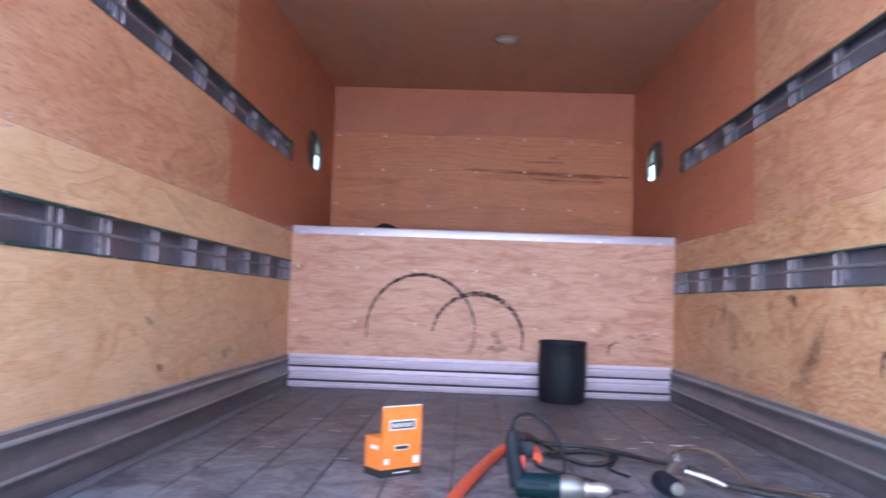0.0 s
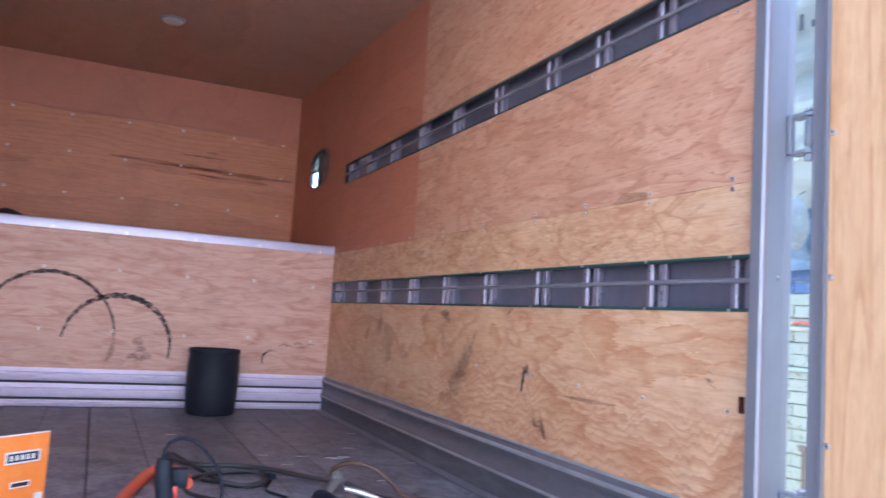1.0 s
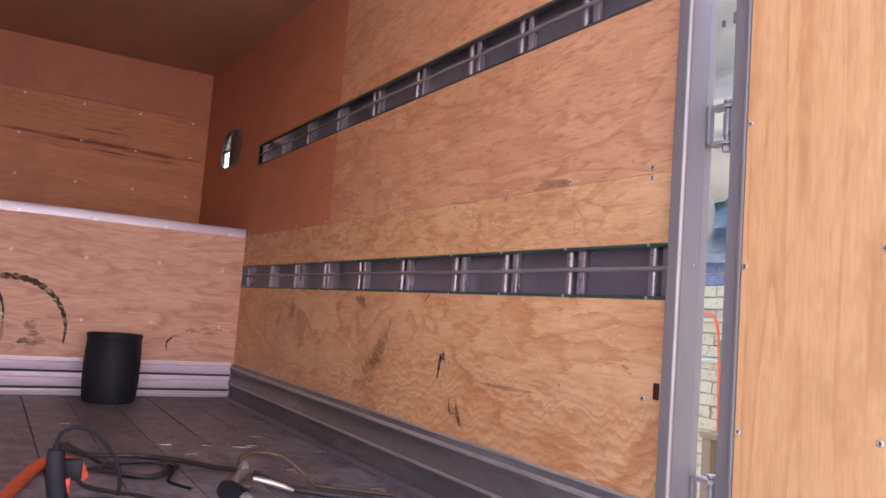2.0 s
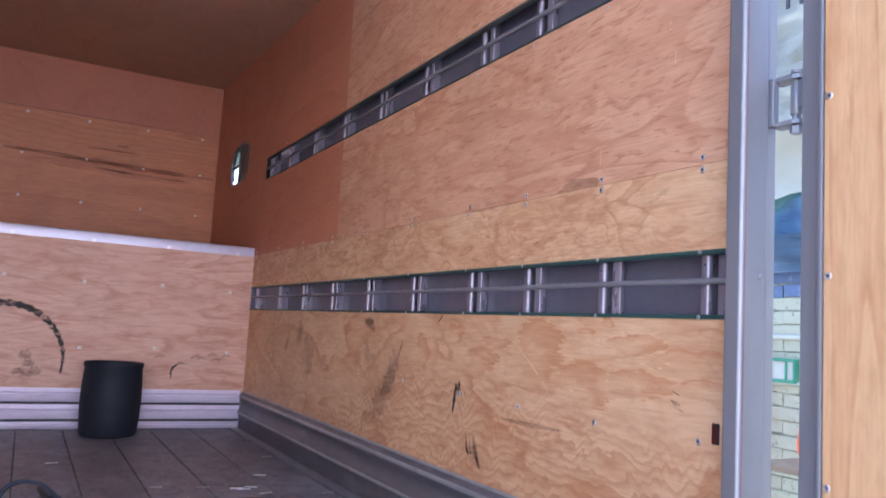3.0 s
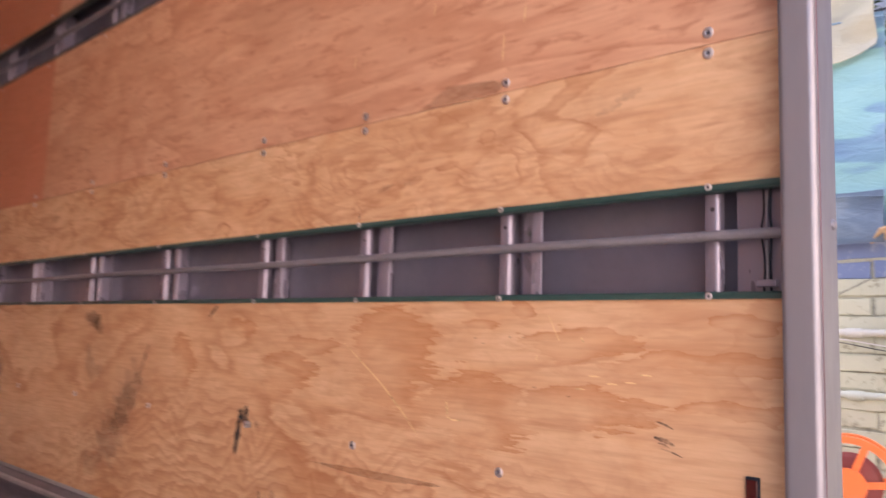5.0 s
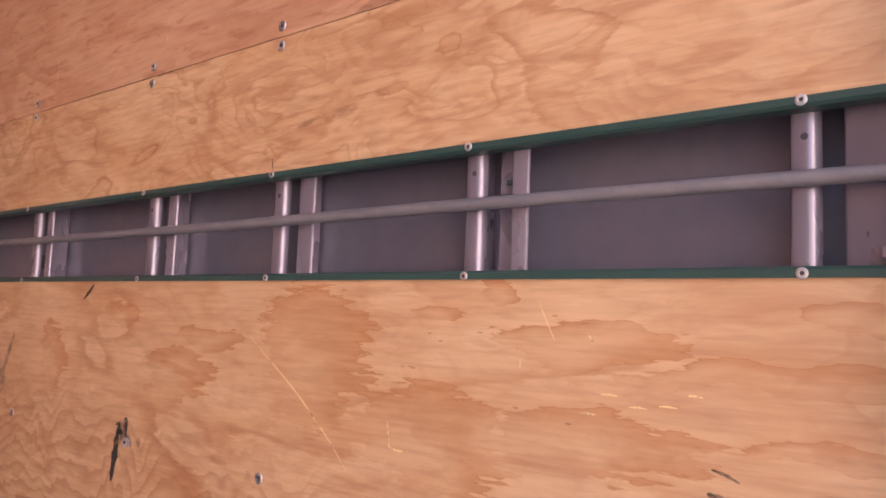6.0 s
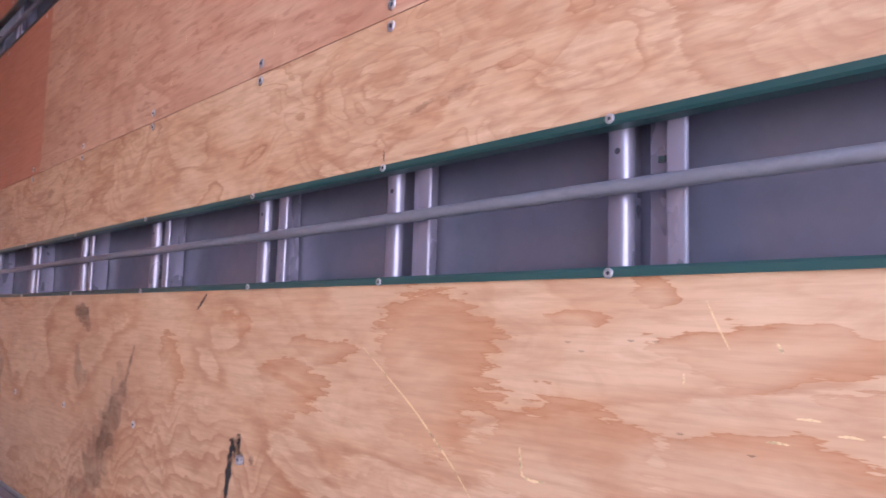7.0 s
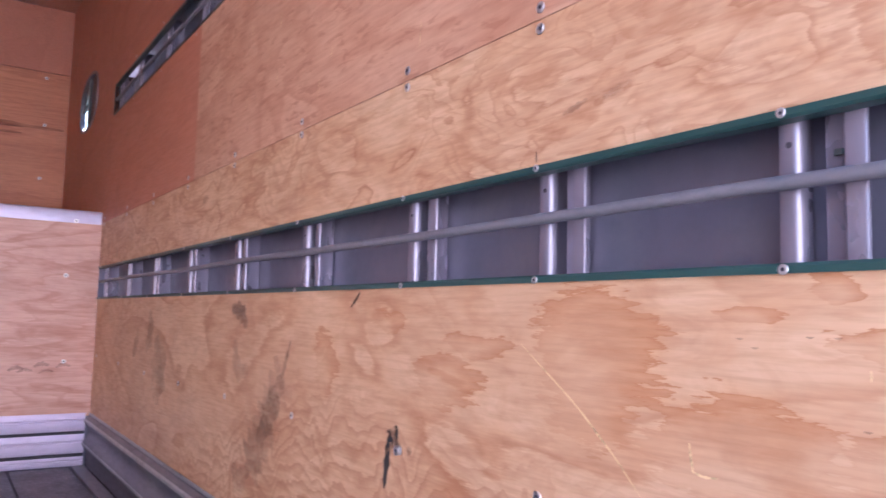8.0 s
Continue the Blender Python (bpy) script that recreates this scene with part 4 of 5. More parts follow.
pts = smooth_line([(0.605, 1.18, 0.066), (0.62, 1.3, 0.045), (0.61, 1.47, 0.018), (0.56, 1.6, 0.0085), (0.5, 1.675, 0.0085), (0.395, 1.748, 0.0085), (0.27, 1.77, 0.0085), (0.2, 1.86, 0.0085), (0.18, 2.0, 0.0085)], 7)
part("hose_body", sweep(pts, 0.0085, 10), RUBBER, supply, "", True)
supply2 = thing("supply_hose", "dark rubber air hose running over the planks", "hose")
pts = smooth_line([(0.66, 1.22, 0.05), (0.74, 1.16, 0.02), (0.84, 1.08, 0.0095), (0.98, 0.96, 0.0095), (1.08, 0.8, 0.0095)], 7)
part("hose_body", sweep(pts, 0.0095, 10), RUBBER, supply2, "", True)

# loose steel pins on the planks
pin_me = mesh_of("pin", moved(lathe([(0.001, -0.024), (0.0013, -0.023), (0.0013, 0.018), (0.0026, 0.0185), (0.0024, 0.021)], 8), Matrix.Translation((0, 0, 0.0026)) @ lying), STEEL, True)
for k, (x, y) in enumerate(((1.094, 2.52), (0.954, 2.12), (1.11, 1.765), (0.833, 1.883), (0.89, 1.804), (1.047, 1.099), (1.054, 1.133), (0.878, 1.458), (0.868, 1.917), (0.231, 2.5), (0.545, 1.978), (0.7, 1.943), (0.6, 1.78), (0.811, 1.9),
                            (-0.55, 2.35), (-0.62, 1.9), (-0.75, 2.2), (-0.8, 1.5), (-0.5, 1.35))):
    ob = new("steel_pin", pin_me)
    ob.matrix_basis = pose(x, y, 0, 0, 0, 11 * math.sin(k * 3.7) - 3)
    tagged(ob, "short bright steel rivet pin lying on the planks", "rivet pin", "loose rivet pins")

# dark bag on the raised deck, ceiling lamp
bag = thing("bag", "small black cloth bag lying on the raised deck", "bag", Matrix.Translation((-0.62, 3.66, 0.95)))
bm = bmesh.new()
bmesh.ops.create_icosphere(bm, subdivisions=3, radius=0.1)
for v in bm.verts:
    v.co.z = max(0, v.co.z * 0.95 + 0.02) * (1 + 0.25 * noise.noise(v.co * 9))
    v.co.x *= 1.1 + 0.2 * noise.noise(v.co * 7)
part("body", bm, BLACK, bag, "", True)
m, nt, bsdf = material("frosted_plastic")
bsdf.inputs["Base Color"].default_value = (0.45, 0.4, 0.36, 1)
bsdf.inputs["Roughness"].default_value = 0.35
lamp = thing("ceiling_lamp", "small round frosted ceiling lamp, switched off", "lamp", Matrix.Translation((0.11, 3.33, roof(3.33))))
part("rim", moved(lathe([(0.07, 0.0), (0.072, -0.006), (0.066, -0.012), (0.058, -0.012)], 28), Matrix.Identity(4)), GREY, lamp, "", True)
part("lens", lathe([(0.058, -0.008), (0.054, -0.02), (0.036, -0.028), (0.006, -0.031)], 28), m, lamp, "frosted dome lens", True)


# ---- marks on the boards ----
def smear(name, colour, strength, scale, stretch=(1, 1, 1), seed=0.0, low=0.42, high=0.62):
    m, nt, bsdf = material(name)
    bsdf.inputs["Base Color"].default_value = (*colour, 1)
    bsdf.inputs["Roughness"].default_value = 0.7
    fac = ramp(nt, noise_tex(nt, coords(nt, stretch, seed), scale, 5, 0.65, 0.3), [(low, 0.0), (high, strength)])
    clear = nt.nodes.new("ShaderNodeBsdfTransparent")
    mix = nt.nodes.new("ShaderNodeMixShader")
    join(nt, fac, mix.inputs[0])
    join(nt, clear.outputs[0], mix.inputs[1])
    join(nt, bsdf.outputs[0], mix.inputs[2])
    join(nt, mix.outputs[0], nt.nodes["Material Output"].inputs[0])
    return m


SOOT = smear("tyre_black", (0.04, 0.032, 0.03), 0.88, 42, (1, 1, 1), 0, 0.3, 0.5)
SLASH = smear("faded_black", (0.06, 0.045, 0.04), 0.75, 60, (1, 1, 1), 1, 0.3, 0.6)
SMUDGE = smear("grey_smudge", (0.09, 0.065, 0.055), 0.6, 22, (1, 0.5, 2.4), 3, 0.22, 0.78)
FAINT = smear("faint_smudge", (0.14, 0.1, 0.08), 0.32, 9, (1, 1, 1), 6, 0.36, 0.68)
SCRATCH = smear("pale_scratch", (0.95, 0.68, 0.34), 0.85, 60, (1, 1, 1), 9, 0.3, 0.5)


def ribbon(line, widths, at):
    """A thin flat stroke: 2D points with widths, put into place by at(u, v)."""
    bm = bmesh.new()
    pts = [Vector(p) for p in line]
    prev = None
    for k, p in enumerate(pts):
        d = (pts[min(k + 1, len(pts) - 1)] - pts[max(k - 1, 0)]).normalized()
        n = Vector((-d.y, d.x)) * widths[k] / 2
        row = (bm.verts.new(at(*(p + n))), bm.verts.new(at(*(p - n))))
        if prev:
            bm.faces.new((prev[0], prev[1], row[1], row[0]))
        prev = row
    return bm


def on_right(u, v):
    return (W - 0.0016, u, v)


def on_bulk(u, v):
    return (u, Y_BULK - 0.0016, v)


def stroke(points, width, mat, parent, at, label="", steps=5, taper=True):
    line = [(p.x, p.y) for p in smooth_line([(*q, 0) for q in points], steps)]
    n = len(line)
    ws = [width * ((0.25 + 0.75 * math.sin(math.pi * (k + 0.5) / n)) if taper else 1) * (1 + 0.3 * math.sin(k * 2.3)) for k in range(n)]
    ob = part("scuff_mark", ribbon(line, ws, at), mat, parent, label)
    ob.visible_shadow = False
    return ob


def arc(cx, cz, r, a0, a1, squash=1.0):
    n = 9
    return [(cx + r * math.cos(radians(a0 + (a1 - a0) * k / n)), cz + squash * r * math.sin(radians(a0 + (a1 - a0) * k / n))) for k in range(n + 1)]


stroke(arc(-0.366, 0.372, 0.342, 188, -4, 1.04), 0.021, SOOT, bulk, on_bulk, "black tyre arc", 6)
stroke([(-0.03, 0.35), (-0.035, 0.3), (-0.06, 0.25)], 0.03, SMUDGE, bulk, on_bulk)
stroke(arc(-0.012, 0.335, 0.285, 172, -12, 1.0), 0.031, SOOT, bulk, on_bulk, "black tyre arc", 6)
for x, z, w in ((0.1, 0.36, 0.05), (0.12, 0.32, 0.035), (0.075, 0.279, 0.03), (0.15, 0.28, 0.045), (0.11, 0.262, 0.02), (0.736, 0.379, 0.012), (0.845, 0.343, 0.014), (0.925, 0.382, 0.016), (0.955, 0.374, 0.012), (1.012, 0.395, 0.016), (1.089, 0.391, 0.014), (1.03, 0.37, 0.01)):
    stroke([(x - 0.025, z - 0.004), (x, z + 0.008), (x + 0.028, z + 0.002)], w, SMUDGE, bulk, on_bulk)
stroke([(0.845, 0.347), (0.815, 0.33), (0.803, 0.305), (0.804, 0.268)], 0.013, SOOT, bulk, on_bulk)
# long dark smear, knot hole streak and short strokes on the right-hand boards
stroke([(1.41, 0.57), (1.43, 0.53), (1.445, 0.5)], 0.012, SMUDGE, wall_right, on_right)
stroke([(1.435, 0.51), (1.49, 0.44), (1.55, 0.37), (1.6, 0.31)], 0.1, FAINT, wall_right, on_right, "dark diagonal rub mark", 6, False)
stroke([(1.44, 0.5), (1.5, 0.43), (1.56, 0.36)], 0.065, SMUDGE, wall_right, on_right)
stroke([(1.6, 0.31), (1.66, 0.27), (1.7, 0.3)], 0.05, FAINT, wall_right, on_right)
stroke([(1.03, 0.462), (1.024, 0.45), (1.012, 0.448)], 0.028, SOOT, wall_right, on_right, "", 5, False)
stroke([(1.036, 0.45), (1.04, 0.42), (1.047, 0.375)], 0.016, SOOT, wall_right, on_right)
stroke([(1.018, 0.445), (1.003, 0.438), (1.0, 0.428)], 0.006, SMUDGE, wall_right, on_right)
stroke([(0.985, 0.44), (0.975, 0.435)], 0.012, SMUDGE, wall_right, on_right)
stroke([(0.963, 0.32), (0.957, 0.29), (0.942, 0.266)], 0.009, SOOT, wall_right, on_right)
stroke([(0.947, 0.318), (0.938, 0.29), (0.93, 0.272)], 0.006, SMUDGE, wall_right, on_right)
stroke([(0.924, 0.326), (0.908, 0.285), (0.886, 0.244)], 0.022, SMUDGE, wall_right, on_right)
stroke([(0.916, 0.3), (0.9, 0.27), (0.882, 0.243)], 0.009, SOOT, wall_right, on_right)
stroke([(0.956, 0.276), (0.925, 0.279), (0.889, 0.287)], 0.008, SMUDGE, wall_right, on_right)
for ya, za, yb, zb, w in ((0.186, 0.518, 0.165, 0.511, 0.0026), (0.189, 0.5, 0.164, 0.493, 0.0052), (0.184, 0.494, 0.17, 0.49, 0.0026), (0.181, 0.488, 0.154, 0.481, 0.0018)):
    stroke([(ya, za), ((ya + yb) / 2, (za + zb) / 2 + 0.001), (yb, zb)], w, SLASH, wall_right, on_right)
for y, z in ((0.463, 0.608), (0.449, 0.601), (0.402, 0.611), (0.38, 0.611), (0.36, 0.546), (0.307, 0.538), (0.22, 0.41), (0.19, 0.405), (0.16, 0.392)):
    stroke([(y + 0.003, z), (y, z - 0.0005), (y - 0.003, z)], 0.0016, SMUDGE, wall_right, on_right)
stroke([(2.52, 0.62), (2.5, 0.55), (2.56, 0.5)], 0.07, FAINT, wall_right, on_right)
stroke([(2.4, 0.55), (2.38, 0.45), (2.42, 0.36)], 0.16, FAINT, wall_right, on_right)
stroke([(2.62, 0.6), (2.68, 0.52), (2.72, 0.47)], 0.05, FAINT, wall_right, on_right)
stroke([(1.72, 0.56), (1.7, 0.5), (1.63, 0.5)], 0.045, FAINT, wall_right, on_right)
stroke([(1.75, 0.63), (1.69, 0.62), (1.65, 0.59)], 0.04, SMUDGE, wall_right, on_right)
stroke([(1.14, 0.655), (1.155, 0.643), (1.17, 0.632)], 0.006, SOOT, wall_right, on_right)
stroke([(0.745, 0.592), (0.705, 0.566), (0.655, 0.533), (0.62, 0.505), (0.598, 0.487), (0.569, 0.459)], 0.002, SCRATCH, wall_right, on_right, "long pale scratch")
stroke([(0.339, 0.641), (0.332, 0.626), (0.322, 0.607)], 0.0012, SCRATCH, wall_right, on_right)
stroke([(0.289, 0.613), (0.285, 0.606)], 0.002, SCRATCH, wall_right, on_right)
stroke([(0.357, 0.589), (0.357, 0.581)], 0.0016, SCRATCH, wall_right, on_right)
stroke([(0.514, 0.516), (0.512, 0.502), (0.51, 0.492)], 0.0025, SCRATCH, wall_right, on_right)
stroke([(0.512, 0.493), (0.5, 0.49), (0.485, 0.491)], 0.0024, SCRATCH, wall_right, on_right)
for y, z in ((0.27, 0.565), (0.245, 0.557), (0.22, 0.56), (0.29, 0.548), (0.2, 0.57)):
    stroke([(y + 0.007, z), (y, z + 0.0004), (y - 0.008, z - 0.0002)], 0.0018, SCRATCH, wall_right, on_right)
for k in range(26):
    y, z = 0.2 + 0.066 * k + 0.06 * math.sin(k * 4.1), 1.2 + 0.17 * math.sin(k * 2.7)
    stroke([(y, z + 0.012), (y + 0.002, z - 0.02 - 0.01 * math.sin(k * 1.9))], 0.0013, SCRATCH, wall_right, on_right)
for y, z, w in ((0.224, 0.917, 0.01), (0.252, 0.903, 0.008), (0.6, 0.85, 0.009), (0.66, 0.845, 0.007), (2.0, 0.9, 0.02), (3.25, 0.85, 0.06), (3.1, 0.83, 0.04)):
    stroke([(y + 0.02, z - 0.004), (y, z), (y - 0.018, z + 0.005)], w, FAINT, wall_right, on_right)
stroke([(0.722, 0.808), (0.7225, 0.801), (0.722, 0.795)], 0.0018, SOOT, wall_right, on_right)


# a split in the veneer and a stain over the seam, combed out along the grain
SLIT = smear("veneer_slit", (0.4, 0.14, 0.05), 0.36, 30, (1, 0.15, 1), 5, 0.1, 0.6)
STAIN = smear("brown_stain", (0.3, 0.14, 0.065), 0.48, 16, (1, 0.4, 1), 7, 0.1, 0.7)


def figure(rows, mat, seed, far_jag=0.012, near_jag=0.012, label="darker ragged figure in the veneer"):
    rng = random.Random(seed)
    rows = sorted(rows)
    bm, z, step = bmesh.new(), rows[0][0], 0.0013
    wa = wb = 0.0
    while z < rows[-1][0]:
        (z0, a0, b0), (z1, a1, b1) = next((p, q) for p, q in zip(rows, rows[1:]) if p[0] <= z <= q[0])
        f = (z - z0) / (z1 - z0)
        wa, wb = 0.6 * wa + rng.gauss(0, 0.45), 0.6 * wb + rng.gauss(0, 0.45)
        a, b = a0 + f * (a1 - a0) + wa * far_jag, b0 + f * (b1 - b0) + wb * near_jag
        h = step * rng.uniform(0.5, 1.6)
        if a - b > 0.004:
            m, t = (z + h / 2), min(0.006, (a - b) / 3)
            bm.faces.new([bm.verts.new((W - (0.0021 if mat is STAIN else 0.0012), y, q)) for y, q in ((a, m), (a - t, z + h), (b + t, z + h), (b, m), (b + t, z), (a - t, z))])
        z += h
    ob = part("veneer_figure", bm, mat, wall_right, label)
    ob.visible_shadow = False


figure([(0.395, 0.7, 0.53), (0.391, 0.824, 0.53), (0.387, 0.77, 0.6), (0.384, 0.715, 0.62)], SLIT, 9, 0.02, 0.02, "reddish split in the veneer")
figure([(0.9875, 0.536, 0.52), (0.98, 0.552, 0.44), (0.97, 0.57, 0.42), (0.9605, 0.596, 0.43)], STAIN, 10, 0.003, 0.004, "brown water stain over the seam")


def on_left(u, v):
    return (-W + 0.0016, u, v)


for y, z, w in ((1.434, 0.283, 0.03), (2.189, 0.285, 0.045), (2.25, 0.3, 0.03), (2.9, 0.4, 0.04), (1.312, 0.457, 0.025)):
    stroke([(y + 0.04, z - 0.01), (y, z), (y - 0.03, z + 0.015)], w, SMUDGE, wall_left, on_left)

RESIN = smear("resin_streak", (0.24, 0.07, 0.04), 0.6, 12, (0.2, 1, 3), 2, 0.3, 0.6)


def on_front(u, v):
    return (u, Y_FRONT - 0.0016, v)


for pts, w in (([(-0.15, 1.625), (0.3, 1.615), (0.75, 1.6), (1.18, 1.595)], 0.035), ([(0.35, 1.7), (0.5, 1.702), (0.66, 1.698)], 0.014), ([(0.4, 1.565), (0.7, 1.555), (0.98, 1.553)], 0.018),
               ([(0.52, 1.735), (0.6, 1.737)], 0.02)):
    stroke(pts, w, RESIN, front, on_front, "dark resin streak")

m, nt, bsdf = material("red_reflector")
bsdf.inputs["Base Color"].default_value = (0.07, 0.012, 0.01, 1)
bsdf.inputs["Roughness"].default_value = 0.2
refl = thing("reflector", "small dark red reflector screwed beside the door post", "reflector", Matrix.Translation((W, 0.0755, 0.452)))
part("housing", box(-0.004, 0.0, -0.0074, 0.0074, -0.019, 0.019, 0.001), BLACK, refl)
part("lens", box(-0.0065, -0.003, -0.006, 0.006, -0.0165, 0.0165, 0.001), m, refl, "dark red lens")
# wiring in the last bay of the lower slot
wires = thing("wiring", "thin black wires in the last bay of the slot", "wire")
for k, dy in enumerate((0.0, 0.006, 0.011)):
    pts = smooth_line([(W + 0.017, 0.057 + dy, LOW[1] + 0.02), (W + 0.016, 0.06 + dy * 0.6, 0.76), (W + 0.014, 0.058 + dy, 0.735), (W + 0.017, 0.061 + dy * 0.5, 0.7), (W + 0.018, 0.059 + dy, LOW[0] - 0.02)], 5)
    part("wire", sweep(pts, 0.0013, 8), TUBE if k == 1 else BLACK, wires, "", True)
part("end_plate", sheet_profile([(W + 0.06, 0.0985), (W + 0.0245, 0.0985), (W + 0.023, 0.0978), (W + 0.022, 0.096), (W + 0.022, Y_END)], 0.0022, "z", LOW[0] - 0.03, LOW[1] + 0.03), STUD, wall_right, "flat steel plate beside the door post", True)
part("clip", box(W + 0.012, W + 0.021, 0.053, 0.075, 0.674, 0.682, 0.001), STUD, wires)

# ---- the yard ----
m, nt, bsdf = material("concrete_ground")
a = noise_tex(nt, coords(nt), 0.9, 8, 0.65)
b = noise_tex(nt, coords(nt), 24, 5, 0.6)
join(nt, mixed(nt, ramp(nt, a, [(0.35, 0.0), (0.68, 1.0)]), (0.2, 0.185, 0.165), (0.33, 0.31, 0.28)), bsdf.inputs["Base Color"])
bsdf.inputs["Roughness"].default_value = 0.85
bump(nt, bsdf, b, 0.4, 0.004)
G = -1.05
bm = bmesh.new()
bmesh.ops.create_grid(bm, x_segments=8, y_segments=8, size=400, matrix=Matrix.Translation((0, 0, G)))
tagged(part("ground", bm, m), "grey concrete yard with dusty stains", "ground", kind="structure")

WX = 3.78
# unseen wall at the camera's back, added to throw sunlight into the truck
BOUNCE_WHITE = painted("bounce_white", (0.78, 0.76, 0.72), 0.85, 0.0, (0.6, 0.57, 0.52), 0.4, 0.8)
tagged(part("wall_behind", box(-14, 14, -7.4, -7.1, G, 5.5), BOUNCE_WHITE), "plain white unseen wall, added to bounce light into the truck", "wall", kind="structure")
MORTAR = painted("painted_mortar", (0.4, 0.4, 0.29), 0.8, 0.0, (0.035, 0.03, 0.022), 1.0, 11.0, (1, 0.6, 1.5), 0.6)


def brick_paint(name, colour, spot):
    m, nt, bsdf = material(name)
    p = coords(nt, (1, 1, 1), 0, True)
    worn = ramp(nt, noise_tex(nt, p, 22, 6, 0.72, 0.5), [(0.57, 0.0), (0.63, 1.0)])
    info = nt.nodes.new("ShaderNodeObjectInfo")
    tone = mixed(nt, maths(nt, "MULTIPLY", info.outputs["Random"], 0.3), colour, tuple(c * 0.8 for c in colour))
    join(nt, mixed(nt, maths(nt, "MULTIPLY", worn, 0.6), tone, spot), bsdf.inputs["Base Color"])
    bsdf.inputs["Roughness"].default_value = 0.75
    bump(nt, bsdf, noise_tex(nt, p, 30, 4, 0.6), 0.45, 0.005)
    return m


WHITE_BRICK = brick_paint("white_painted_brick", (0.48, 0.49, 0.35), (0.13, 0.11, 0.07))
BLUE_BRICK = brick_paint("blue_painted_brick", (0.13, 0.18, 0.3), (0.3, 0.34, 0.4))
yard_wall = tagged(part("wall_yard", box(WX - 0.005, WX + 0.16, -4.0, 6.0, G, 1.05), MORTAR), "low yard wall of white and blue painted bricks", "wall", kind="structure")

BW, BH, CH = 0.267, 0.068, 0.0745


def brick_mesh(mat, k):
    bm = box(-0.0135, 0.02, -BW / 2, BW / 2, -BH / 2, BH / 2, 0.004)
    bmesh.ops.subdivide_edges(bm, edges=[e for e in bm.edges if e.calc_length() > 0.1], cuts=4)
    for v in bm.verts:
        v.co += 0.0055 * Vector((noise.noise(v.co * 23 + Vector((k, 0, 0))), noise.noise(v.co * 19 + Vector((0, k, 0))), noise.noise(v.co * 21 + Vector((0, 0, k)))))
    return mesh_of("brick", bm, mat)


white_bricks = [brick_mesh(WHITE_BRICK, k) for k in range(4)]
blue_bricks = [brick_mesh(BLUE_BRICK, k + 9) for k in range(3)]

PIPE = painted("cream_pipe", (0.54, 0.54, 0.46), 0.5, 0.0, (0.5, 0.47, 0.38), 0.3, 12.0)
PIPE_G = painted("pale_green_pipe", (0.47, 0.52, 0.43), 0.5, 0.0, (0.5, 0.47, 0.38), 0.3, 12.0)
for z, r, mat, lab in ((0.683, 0.0145, PIPE, "cream painted conduit pipe along the yard wall"), (0.436, 0.0145, PIPE_G, "pale green painted conduit pipe along the yard wall")):
    pipe = thing("conduit_pipe", lab, "pipe", group="wall pipes")
    part("pipe_run", sweep([(WX - 0.018, -3.0 + 0.5 * k, z + 0.002 * math.sin(k * 1.9)) for k in range(17)], r, 12), mat, pipe, "", True)
    for y in (0.3, 1.25, 2.3):
        part("clamp", moved(lathe([(r + 0.004, -0.012), (r + 0.004, 0.012)], 14), Matrix.Translation((WX - 0.018, y, z)) @ toward), STUD, pipe)
        part("coupling", moved(lathe([(r + 0.003, -0.03), (r + 0.005, -0.026), (r + 0.005, 0.026), (r + 0.003, 0.03)], 14), Matrix.Translation((WX - 0.018, y + 0.32, z)) @ toward), mat, pipe, "", True)
OLIVE = painted("old_box_plastic", (0.3, 0.27, 0.17), 0.55, 0.0, (0.5, 0.47, 0.36), 0.3, 20.0)
jbox = thing("junction_box", "dull beige electrical junction box on the yard wall", "junction box", Matrix.Translation((WX - 0.012, 1.13, 0.536)))
part("case", box(-0.035, 0.0, -0.065, 0.065, -0.04, 0.04, 0.004), OLIVE, jbox)
part("cover", box(-0.04, -0.034, -0.058, 0.058, -0.034, 0.034, 0.002), OLIVE, jbox)
for y in (-0.04, 0.0, 0.04):
    part("knob", moved(lathe([(0.008, 0.0), (0.007, 0.006)], 10), Matrix.Translation((-0.04, y, 0.0)) @ TO_LEFT), BLACK, jbox)
WIRE_W = painted("white_wire", (0.66, 0.64, 0.6), 0.5, 0.0, (0.5, 0.48, 0.42), 0.2, 20.0)
loose = thing("loose_wires", "tangle of thin wires hanging along the yard wall", "wire")
